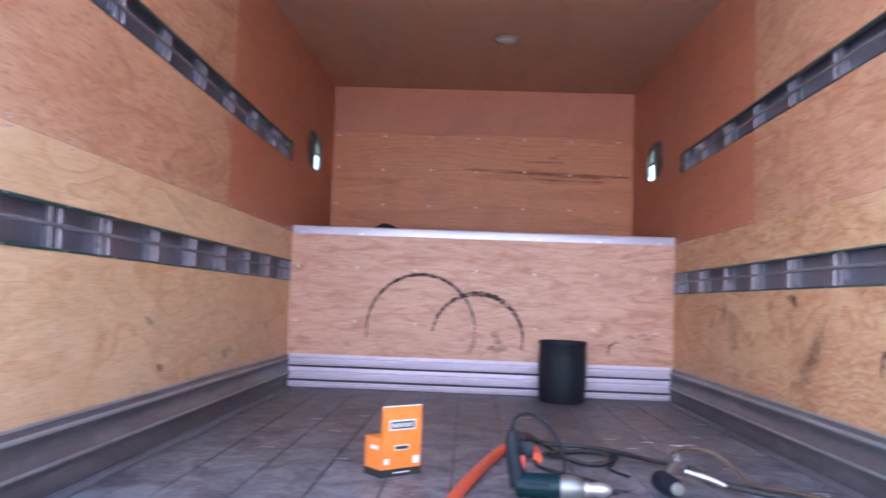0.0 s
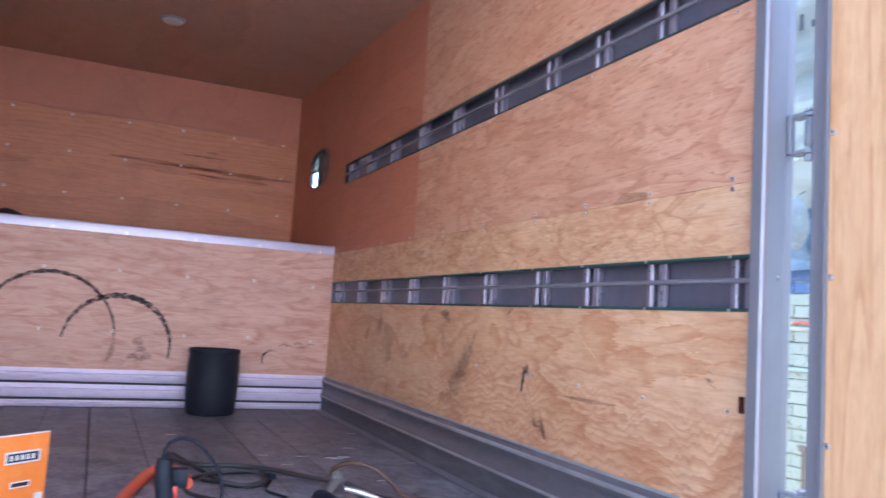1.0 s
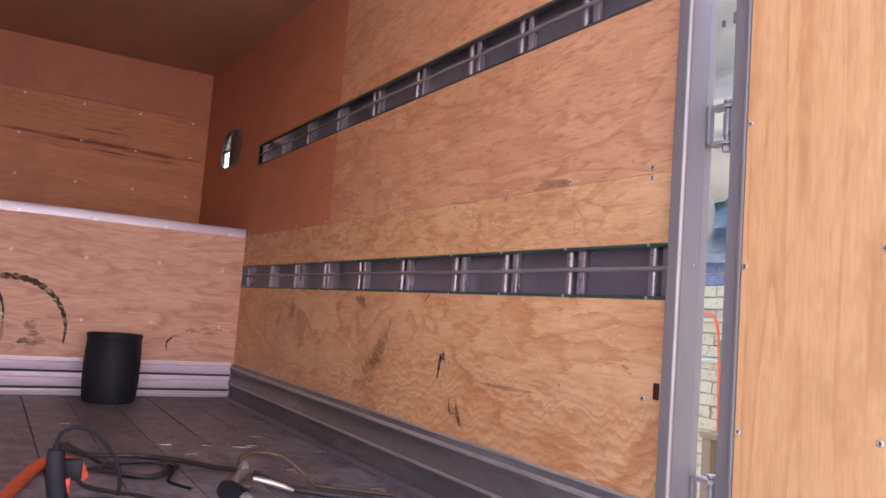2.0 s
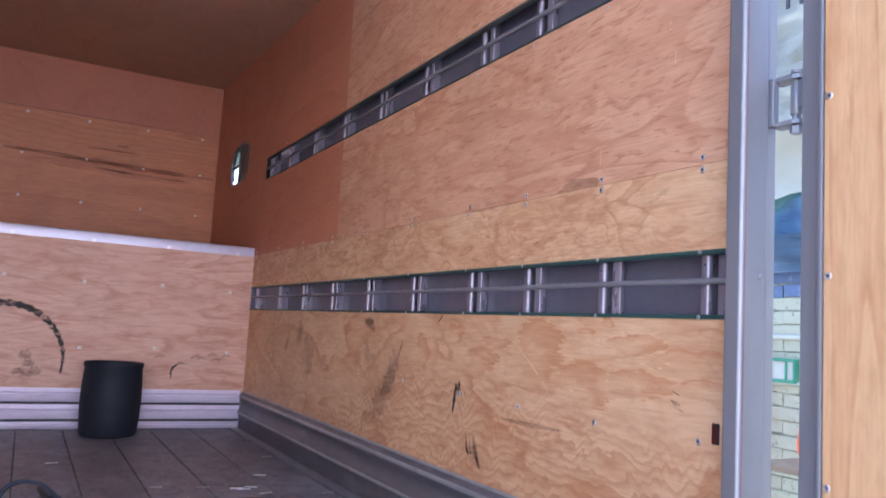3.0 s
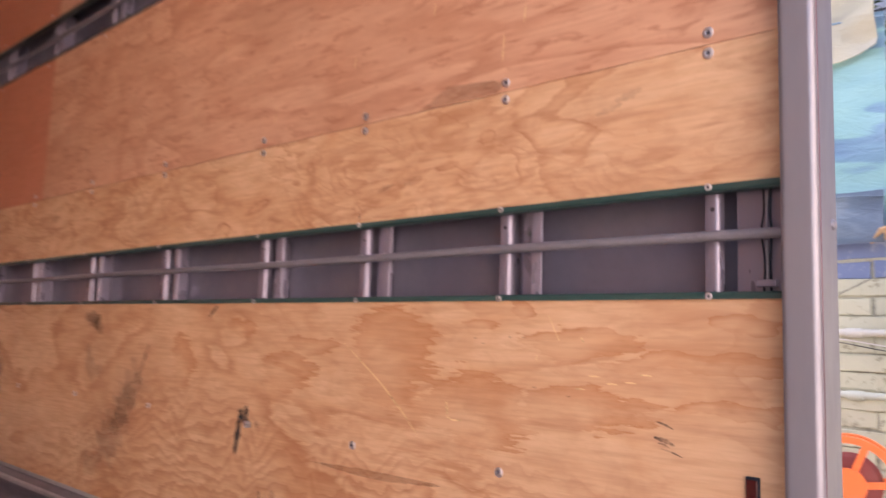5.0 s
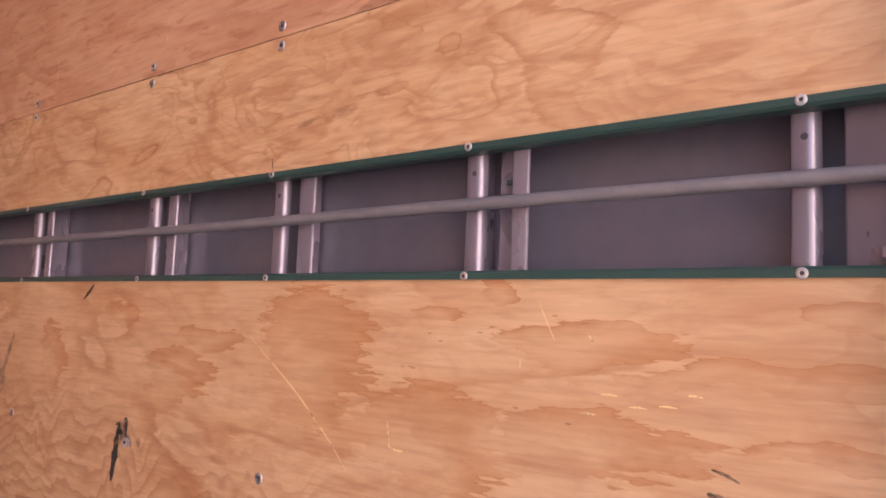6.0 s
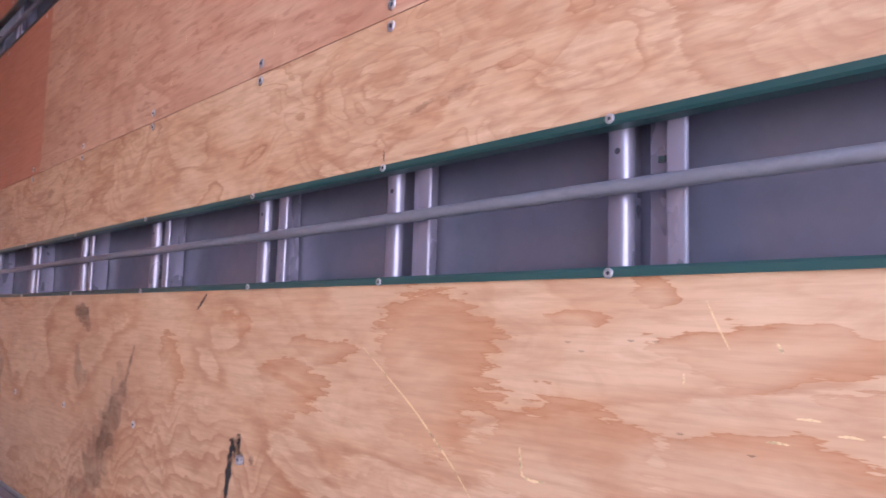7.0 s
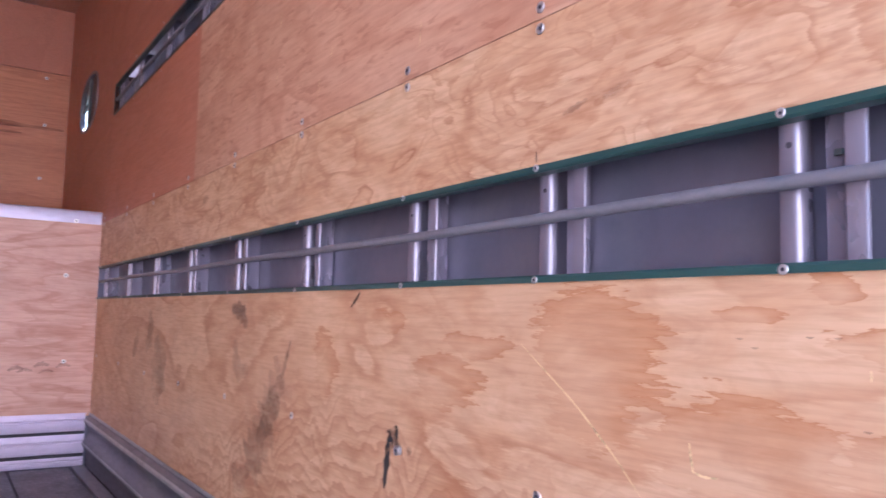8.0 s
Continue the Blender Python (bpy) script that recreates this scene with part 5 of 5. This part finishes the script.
lines = [([(WX - 0.03, 1.2, 0.66), (WX - 0.04, 1.17, 0.6), (WX - 0.045, 1.13, 0.54), (WX - 0.035, 1.17, 0.45), (WX - 0.03, 1.2, 0.4)], WIRE_W),
         ([(WX - 0.03, 0.55, 0.9), (WX - 0.035, 0.75, 0.8), (WX - 0.03, 0.86, 0.77), (WX - 0.035, 0.94, 0.72), (WX - 0.03, 1.15, 0.74)], RUBBER),
         ([(WX - 0.03, 1.18, 0.44), (WX - 0.035, 1.06, 0.34), (WX - 0.03, 0.92, 0.2), (WX - 0.04, 0.85, 0.14)], RUBBER),
         ([(WX - 0.035, 0.2, 0.6), (WX - 0.04, 0.45, 0.625), (WX - 0.035, 0.7, 0.66), (WX - 0.03, 1.0, 0.665)], WIRE_W),
         ([(WX - 0.035, 0.2, 0.585), (WX - 0.04, 0.45, 0.607), (WX - 0.035, 0.7, 0.65)], RUBBER),
         ([(WX - 0.035, 0.84, 0.69), (WX - 0.05, 0.88, 0.62), (WX - 0.045, 0.83, 0.54), (WX - 0.05, 0.79, 0.6), (WX - 0.035, 0.82, 0.68)], WIRE_W),
         ([(WX - 0.03, 1.72, 0.6), (WX - 0.035, 1.73, 0.5), (WX - 0.03, 1.7, 0.4)], RUBBER),
         ([(WX - 0.03, 1.78, 0.12), (WX - 0.04, 1.72, 0.0), (WX - 0.04, 1.62, -0.02), (WX - 0.03, 1.58, 0.1)], RUBBER)]
for pts, mat in lines:
    part("wire", sweep(smooth_line(pts, 5), 0.0021, 7), mat, loose, "", True)
red_cable = thing("red_cable", "long orange-red cable hanging down the yard wall", "cable")
part("cable_body", sweep(smooth_line([(WX - 0.02, 2.2, 0.715), (WX - 0.035, 2.11, 0.725), (WX - 0.045, 2.03, 0.684), (WX - 0.045, 1.998, 0.53), (WX - 0.04, 1.99, 0.28), (WX - 0.04, 1.985, 0.0), (WX - 0.045, 2.0, -0.5), (WX - 0.06, 2.05, G + 0.012), (WX - 0.2, 2.2, G + 0.012)], 5), 0.0085, 9), HOSE, red_cable, "", True)
GREEN_P = painted("green_box_paint", (0.06, 0.26, 0.15), 0.45, 0.0, (0.2, 0.35, 0.25), 0.3, 15.0)
meter = thing("meter_box", "white meter box in a green painted frame on the yard wall", "meter box", Matrix.Translation((WX - 0.012, 1.905, 0.502)))
part("cover", box(-0.03, 0.0, -0.068, 0.068, -0.05, 0.05, 0.003), PIPE, meter)
for y0, y1, z0, z1 in ((-0.082, 0.082, 0.05, 0.066), (-0.082, 0.082, -0.066, -0.05), (-0.082, -0.068, -0.05, 0.05), (0.068, 0.082, -0.05, 0.05), (-0.03, -0.018, -0.05, 0.05)):
    part("frame_bar", box(-0.038, -0.002, y0, y1, z0, z1, 0.002), GREEN_P, meter, "green painted bar")

ORANGE_P = painted("orange_plastic", (0.85, 0.17, 0.04), 0.4, 0.0, (0.7, 0.25, 0.12), 0.25, 15.0)
coil = thing("hose_coil", "orange hose coil piled on the end of the workbench", "hose coil")
for k in range(7):
    ph = k * 1.3
    pts = [(WX - 0.045 - 0.011 * k + 0.012 * math.sin(3 * t + ph), 1.665 + (0.062 + 0.009 * math.sin(ph)) * math.cos(t) * (1.15 - 0.35 * math.sin(t)), 0.175 + (0.115 + 0.012 * math.cos(ph)) * math.sin(t)) for t in (2 * math.pi * j / 26 for j in range(26))]
    part("loop", sweep(pts, 0.0125, 9, True), ORANGE_P, coil, "", True)
part("tie", sweep(smooth_line([(WX - 0.03, 1.69, 0.45), (WX - 0.07, 1.665, 0.36), (WX - 0.09, 1.66, 0.29), (WX - 0.06, 1.63, 0.22)], 4), 0.01, 8), ORANGE_P, coil, "", True)

part("tail", sweep(smooth_line([(WX - 0.1, 1.6, 0.13), (WX - 0.11, 1.56, 0.135), (WX - 0.1, 1.5, 0.15), (WX - 0.08, 1.42, 0.13), (WX - 0.08, 1.36, 0.105)], 4), 0.022, 10), ORANGE_P, coil, "", True)

# bench under the wall with a few things on it
BENCH = painted("bench_board", (0.2, 0.15, 0.1), 0.6, 0.0, (0.3, 0.26, 0.2), 0.4, 7.0)
bench = thing("workbench", "rough wooden workbench against the yard wall", "bench")
part("top", box(3.32, 3.74, 0.95, 1.76, 0.03, 0.06, 0.003), BENCH, bench)
for x in (3.36, 3.7):
    for y in (0.99, 1.72):
        part("leg", box(x - 0.03, x + 0.03, y - 0.03, y + 0.03, G, 0.03, 0.003), BENCH, bench)
part("rail", box(3.69, 3.71, 1.02, 1.69, -0.15, -0.05), BENCH, bench)
bottle = thing("bottle", "white plastic bottle with a pink cap on the bench", "bottle", Matrix.Translation((3.66, 1.1, 0.06)))
PINK_P = painted("pink_plastic", (0.75, 0.1, 0.16), 0.4, 0.0, (0.8, 0.2, 0.25), 0.2, 20.0)
WHITE_P = painted("white_plastic", (0.8, 0.78, 0.76), 0.4, 0.0, (0.7, 0.6, 0.6), 0.2, 20.0)
part("body", lathe([(0.03, 0.0), (0.034, 0.004), (0.034, 0.085), (0.028, 0.1), (0.013, 0.108), (0.013, 0.116)], 22), WHITE_P, bottle, "", True)
part("label", lathe([(0.0346, 0.03), (0.0346, 0.062)], 22, False), PINK_P, bottle, "pink paper label", True)
part("cap", lathe([(0.016, 0.112), (0.016, 0.138), (0.013, 0.142)], 18), PINK_P, bottle, "pink screw cap", True)
CASE_RED = painted("dark_red_plastic", (0.16, 0.02, 0.025), 0.45, 0.0, (0.3, 0.2, 0.2), 0.3, 20.0)
case = thing("tool_case", "dark red plastic tool case lying on the workbench", "tool case", pose(3.52, 1.48, 0.06, 0, 0, 6))
part("body", box(-0.07, 0.06, -0.1, 0.1, 0.0, 0.045, 0.008), CASE_RED, case)
part("lid", box(-0.073, 0.063, -0.103, 0.103, 0.046, 0.075, 0.008), CASE_RED, case)
part("latch", box(-0.08, -0.072, -0.02, 0.02, 0.03, 0.06, 0.002), STEEL, case, "steel latch")
crate = thing("crate", "dark wooden crate of slats against the yard wall", "crate")
for x in (3.4, 3.69):
    for y in (0.16, 0.86):
        part("post", box(x - 0.02, x + 0.02, y - 0.02, y + 0.02, G, -0.06, 0.003), BENCH, crate)
for k in range(4):
    part("board", box(3.378 + 0.084 * k, 3.456 + 0.084 * k, 0.13, 0.93, -0.06, -0.04, 0.002), BENCH, crate)
for k in range(5):
    part("slat", box(3.365, 3.379, 0.14, 0.88, G + 0.03 + 0.19 * k, G + 0.18 + 0.19 * k, 0.002), BENCH, crate)
CABLE_RED = painted("dark_red_cable", (0.2, 0.03, 0.02), 0.5, 0.0, (0.1, 0.03, 0.03), 0.3, 20.0)
RR = 0.175
reel = thing("cable_reel", "large orange plastic cable reel standing on a crate", "cable reel", pose(3.46, 0.575, -0.04, 0, 0, 10))
axle = Matrix.Translation((0, 0, RR)) @ TO_RIGHT
for x in (-0.055, 0.045):
    part("flange", moved(lathe([(RR - 0.026, x), (RR - 0.004, x - 0.002), (RR, x + 0.003), (RR, x + 0.009), (RR - 0.004, x + 0.012), (RR - 0.026, x + 0.01), (RR - 0.026, x)], 48, False), axle), ORANGE_P, reel, "", True)
    for k in range(6):
        a = 2 * math.pi * k / 6 + 0.4
        part("spoke", moved(box(x, x + 0.01, -0.012, 0.012, 0.05, RR - 0.02, 0.002), Matrix.Translation((0, 0, RR)) @ Euler((a, 0, 0)).to_matrix().to_4x4()), ORANGE_P, reel)
part("hub", moved(lathe([(0.062, -0.06), (0.062, 0.06), (0.03, 0.064)], 24), axle), ORANGE_P, reel, "", True)
part("wound_cable", moved(lathe([(0.1, -0.043)] + [(0.104 + 0.006 * (k % 2), -0.04 + 0.008 * k) for k in range(11)] + [(0.1, 0.043)], 32), axle), CABLE_RED, reel, "dark red cable wound on the drum", True)
BLUE_P = painted("blue_plastic", (0.03, 0.06, 0.35), 0.4, 0.0, (0.1, 0.14, 0.4), 0.2, 20.0)
tin = thing("tin", "blue tin with a pale yellow band standing on the crate", "tin", Matrix.Translation((3.4, 0.44, -0.04)))
part("body", lathe([(0.06, 0.0), (0.062, 0.003), (0.062, 0.065), (0.064, 0.068), (0.064, 0.075), (0.03, 0.077)], 26), BLUE_P, tin, "", True)
part("band", lathe([(0.0626, 0.036), (0.0626, 0.056)], 26, False), painted("yellow_paint", (0.7, 0.6, 0.25), 0.4), tin, "pale yellow printed band", True)
jug = thing("oil_jug", "black plastic oil jug standing on the crate", "jug", Matrix.Translation((3.5, 0.22, -0.04)))
part("body", box(-0.05, 0.05, -0.075, 0.075, 0.0, 0.22, 0.018), BLACK, jug, "", True)
part("neck", moved(lathe([(0.03, 0.215), (0.022, 0.235), (0.022, 0.25)], 16), Matrix.Translation((0, 0.03, 0))), BLACK, jug, "", True)
part("cap", moved(lathe([(0.026, 0.248), (0.026, 0.272), (0.02, 0.276)], 16), Matrix.Translation((0, 0.03, 0))), BLACK_INK, jug)

# old wheel rim leaning against the wall
wheel = thing("wheel_rim", "dusty grey spoked wheel rim hung on the yard wall", "wheel", Matrix.Translation((3.68, 0.185, 0.72)))
RIM = painted("dusty_rim", (0.3, 0.27, 0.23), 0.55, 0.4, (0.2, 0.17, 0.14), 0.4, 14.0)
R = 0.24
part("rim", moved(lathe([(R - 0.03, -0.04), (R - 0.005, -0.045), (R, -0.04), (R - 0.012, -0.02), (R - 0.012, 0.02), (R, 0.04), (R - 0.005, 0.045), (R - 0.03, 0.04), (R - 0.03, -0.04)], 40, False), TO_RIGHT), RIM, wheel, "", True)
part("hub", moved(lathe([(0.05, -0.045), (0.05, 0.0), (0.035, 0.01)], 20), TO_LEFT), RIM, wheel, "", True)
for k in range(6):
    a = 2 * math.pi * k / 6 + 0.25
    part("spoke", moved(box(-0.03, 0.0, 0.04, R - 0.022, -0.022, 0.022, 0.006), Euler((a, 0, 0)).to_matrix().to_4x4()), RIM, wheel)


# ---- tarpaulins above the wall ----
def tarp_mat(name, tones, scale, angle, rough):
    m, nt, bsdf = material(name)
    tc = nt.nodes.new("ShaderNodeTexCoord")
    mp = nt.nodes.new("ShaderNodeMapping")
    mp.inputs["Rotation"].default_value = (radians(angle), 0, 0)
    mp.inputs["Scale"].default_value = (1, 0.5, 1.5)
    join(nt, tc.outputs["Object"], mp.inputs[0])
    n = noise_tex(nt, mp.outputs[0], scale, 3, 0.5, 0.6)
    join(nt, ramp(nt, n, tones), bsdf.inputs["Base Color"])
    bsdf.inputs["Roughness"].default_value = rough
    bump(nt, bsdf, noise_tex(nt, mp.outputs[0], 22, 4, 0.6, 1.0), 0.5, 0.01)
    return m


def tarp(name, y0, y1, z0, z1, x, mat, label, seed, drape=0.03, slope=0.0):
    bm = bmesh.new()
    ny, nz = 44, 34
    grid = []
    for i in range(ny + 1):
        row = []
        for j in range(nz + 1):
            y = y0 + (y1 - y0) * i / ny
            foot = z0 - slope * (y - y0) + (0.07 * noise.noise(Vector((y * 5.0, seed, 2))) if slope else 0)
            z = foot + (z1 - foot) * j / nz
            q = Vector((y * 3.1 + seed, z * 1.3, 0))
            d = drape * (noise.noise(q) + 0.5 * noise.noise(q * 2.7) + 0.2 * noise.noise(q * 7))
            d *= 1 + 1.8 * (1 - j / nz) * (slope > 0)
            d += drape * (1.3 + 1.6 * (slope > 0) * (1 - j / nz)) * (0.5 - abs(noise.noise(Vector((y * 4.3 + z * 3.1, z * 5.2 - y * 1.7, seed)))) * 2) * 0.6
            sag = 0.03 * noise.noise(Vector((y * 2.2, seed, 1))) if j == 0 else 0
            row.append(bm.verts.new((x + d, y, z + sag)))
        grid.append(row)
    for i in range(ny):
        for j in range(nz):
            bm.faces.new((grid[i][j], grid[i + 1][j], grid[i + 1][j + 1], grid[i][j + 1]))
    ext = bmesh.ops.extrude_face_region(bm, geom=bm.faces[:])
    bmesh.ops.translate(bm, vec=(0.004, 0, 0), verts=[g for g in ext["geom"] if isinstance(g, bmesh.types.BMVert)])
    bmesh.ops.recalc_face_normals(bm, faces=bm.faces[:])
    t = thing(name, label, "tarpaulin")
    part("sheet", bm, mat, t, "", True)
    rope = [(x + 0.03 * noise.noise(Vector((y0 + 0.1 * k, seed, 3))) - 0.012, y0 + 0.1 * k, z1 - 0.03 + 0.012 * math.sin(k)) for k in range(int((y1 - y0) / 0.1) + 1)]
    part("hem_rope", sweep(rope, 0.004, 7), mat, t, "", True)
    return t


CYAN = tarp_mat("cyan_tarp", [(0.36, (0.07, 0.12, 0.22)), (0.4, (0.12, 0.22, 0.32)), (0.47, (0.14, 0.28, 0.36)), (0.485, (0.2, 0.4, 0.4)), (0.58, (0.24, 0.46, 0.44)), (0.6, (0.4, 0.52, 0.48))], 2.0, 35, 0.28)
CREAM = tarp_mat("cream_tarp", [(0.3, (0.16, 0.155, 0.115)), (0.42, (0.25, 0.24, 0.185)), (0.46, (0.38, 0.36, 0.26)), (0.7, (0.46, 0.44, 0.33))], 1.5, -25, 0.5)
SLATE = tarp_mat("slate_tarp", [(0.3, (0.04, 0.065, 0.1)), (0.55, (0.1, 0.15, 0.2)), (0.7, (0.25, 0.32, 0.35))], 3.0, 10, 0.35)
tarp("blue_tarp", 0.48, 3.4, 1.1, 2.0, WX - 0.02, CYAN, "pale blue and white tarpaulin hanging over the yard wall", 1.0)
tarp("dark_tarp", 0.49, 3.4, 1.035, 1.25, WX - 0.055, SLATE, "folded slate-blue tarpaulin edge along the wall top", 5.0, 0.03)
upper = tarp("cream_banner", 0.5, 3.6, 1.84, 3.1, WX - 0.1, CREAM, "cream tarpaulin banner with dark painted strokes", 9.0, 0.035, 0.28)
for k in range(14):
    y = 1.55 + 0.085 * k
    part("lettering_bar", box(WX - 0.155, WX - 0.145, y, y + 0.02, 2.5, 2.6 - 0.03 * (k % 3)), BLACK_INK, upper)
SACK = painted("grey_sack", (0.26, 0.27, 0.24), 0.7, 0.0, (0.5, 0.52, 0.48), 0.4, 12.0)
for y, z, r in ((2.06, 1.31, 0.09),):
    sack = thing("hanging_sack", "limp grey cloth bundle hanging before the tarpaulin", "cloth bundle", Matrix.Translation((WX - 0.17, y, z)))
    bm = bmesh.new()
    bmesh.ops.create_icosphere(bm, subdivisions=3, radius=r)
    for v in bm.verts:
        n = noise.noise(v.co * 14 + Vector((y, 0, 0)))
        v.co = Vector((v.co.x * 0.5, v.co.y * (0.9 + 0.3 * n), v.co.z * (1.75 + 0.2 * n)))
    part("cloth", bm, SACK, sack, "", True)
    part("cord", sweep([(0.0, 0, r * 1.6), (0.02, 0.003, r * 1.9), (0.1, 0.005, r * 1.7 + 0.06)], 0.004, 6), SACK, sack)

# ---- neighbour's wall and tree beyond the end of the tarpaulin ----
SIDING = painted("slate_siding", (0.13, 0.16, 0.22), 0.6, 0.0, (0.24, 0.27, 0.33), 0.4, 4.0, (1, 0.3, 1))
house = thing("neighbour_house", "slate-blue boarded neighbouring house behind the tree", "house")
part("wall", box(6.62, 6.9, -7.0, 3.0, G, 4.2), SIDING, house)
for k in range(26):
    part("board", box(6.58, 6.62, -7.0, 3.0, G + 0.02 + 0.2 * k, G + 0.2 + 0.2 * k, 0.006), SIDING, house)
part("roof", pulled([(6.4, 4.15), (6.4, 4.28), (8.6, 5.3), (8.6, 5.15)], "y", -7.3, 3.3), SKIN, house)
win = part("window", box(6.54, 6.58, -0.05, 0.75, 0.7, 1.25, 0.004), painted("blue_frame", (0.2, 0.3, 0.45), 0.4), house, "blue-framed window")
part("pane", box(6.53, 6.542, 0.0, 0.7, 0.76, 1.2), GLASS, win)

BARK = painted("bark", (0.16, 0.12, 0.08), 0.85, 0.0, (0.25, 0.2, 0.15), 0.5, 12.0, (1, 1, 0.3), 0.6)
m, nt, bsdf = material("leaf")
geo = nt.nodes.new("ShaderNodeNewGeometry")
join(nt, ramp(nt, geo.outputs["Random Per Island"], [(0.0, (0.008, 0.022, 0.01)), (0.6, (0.02, 0.05, 0.018)), (1.0, (0.07, 0.12, 0.04))]), bsdf.inputs["Base Color"])
bsdf.inputs["Roughness"].default_value = 0.75
bsdf.inputs["Specular IOR Level"].default_value = 0.2
LEAF = m
tree = thing("tree", "leafy green tree growing behind the yard wall", "tree", Matrix.Translation((5.15, 0.1, G)))
limbs = bmesh.new()
rng = random.Random(4)
tips = []
merge(limbs, sweep(smooth_line([(0, 0, 0), (0.05, -0.03, 0.8), (-0.02, 0.04, 1.6), (0.05, 0.0, 2.4), (0.0, 0.05, 3.3)], 5), [0.085 - 0.0029 * k for k in range(21)], 9))
for k in range(16):
    z = 1.5 + 0.12 * k
    a = k * 2.4
    e = Vector((math.cos(a) * rng.uniform(0.5, 1.0), math.sin(a) * rng.uniform(0.5, 1.1), z + rng.uniform(0.1, 0.6)))
    pts = smooth_line([(0, 0, z), (e.x * 0.5, e.y * 0.5, z + (e.z - z) * 0.75), tuple(e)], 4)
    merge(limbs, sweep(pts, [0.026 - 0.0024 * j for j in range(len(pts))], 6))
    tips += pts[3:]
part("trunk", limbs, BARK, tree, "", True)
crown = bmesh.new()
for k in range(7000):
    t = rng.choice(tips)
    c = t + Vector((rng.gauss(0, 0.14), rng.gauss(0, 0.16), rng.gauss(-0.02, 0.13)))
    m4 = Matrix.LocRotScale(c, Euler((rng.uniform(-0.9, 0.9), rng.uniform(-0.9, 0.9), rng.uniform(0, 6.3))), (1, 1, 1))
    l, w = rng.uniform(0.03, 0.075), rng.uniform(0.011, 0.022)
    vs = [crown.verts.new(m4 @ Vector(q)) for q in ((0, 0, 0), (l * 0.25, w * 0.8, 0.006), (l * 0.6, w * 0.9, 0.004), (l, 0, -0.012), (l * 0.6, -w * 0.9, 0.004), (l * 0.25, -w * 0.8, 0.006))]
    crown.faces.new(vs)
part("crown", crown, LEAF, tree)

# twigs and torn cardboard on the wall top
CARD = painted("torn_cardboard", (0.45, 0.31, 0.18), 0.75, 0.0, (0.3, 0.2, 0.12), 0.4, 12.0)
scrap = thing("cardboard_scrap", "torn brown cardboard lying on the wall top", "cardboard", pose(3.82, 0.4, 1.05, 0, 0, 0))
part("sheet", moved(box(-0.09, 0.05, -0.13, 0.05, 0.0, 0.006, 0.001), pose(-0.03, 0, 0.03, 32, 28, 12)), CARD, scrap)
part("fold", moved(box(-0.09, 0.03, -0.02, 0.1, 0.0, 0.006, 0.001), pose(-0.04, 0.06, 0.03, -20, 22, 30)), CARD, scrap)

# ---- planks and bricks ----
plank_edges = [-1.134] + [-0.934 + 0.206 * k for k in range(10)] + [1.134]
for k, (x0, x1) in enumerate(zip(plank_edges, plank_edges[1:])):
    j = 0.0008 * math.sin(k * 4.4)
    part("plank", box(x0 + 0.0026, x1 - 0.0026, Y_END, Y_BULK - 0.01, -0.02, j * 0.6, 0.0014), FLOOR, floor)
n = 0
for row in range(28):
    z = 1.05 - CH * (row + 0.5)
    mesh_set = blue_bricks if row < 2 else white_bricks
    for col in range(-2, 13):
        y = 0.275 * col + (0.1375 if row % 2 else 0)
        if not -0.5 < y < 2.75 or (row > 17 and not 0.3 < y < 2.5):
            continue
        rng_k = (row * 7 + col * 3)
        piece("brick", mesh_set[rng_k % len(mesh_set)], yard_wall, Matrix.Translation((WX + 0.003 * math.sin(rng_k * 2.2), y + 0.004 * math.sin(rng_k), z + 0.003 * math.sin(rng_k * 1.3))))
        n += 1
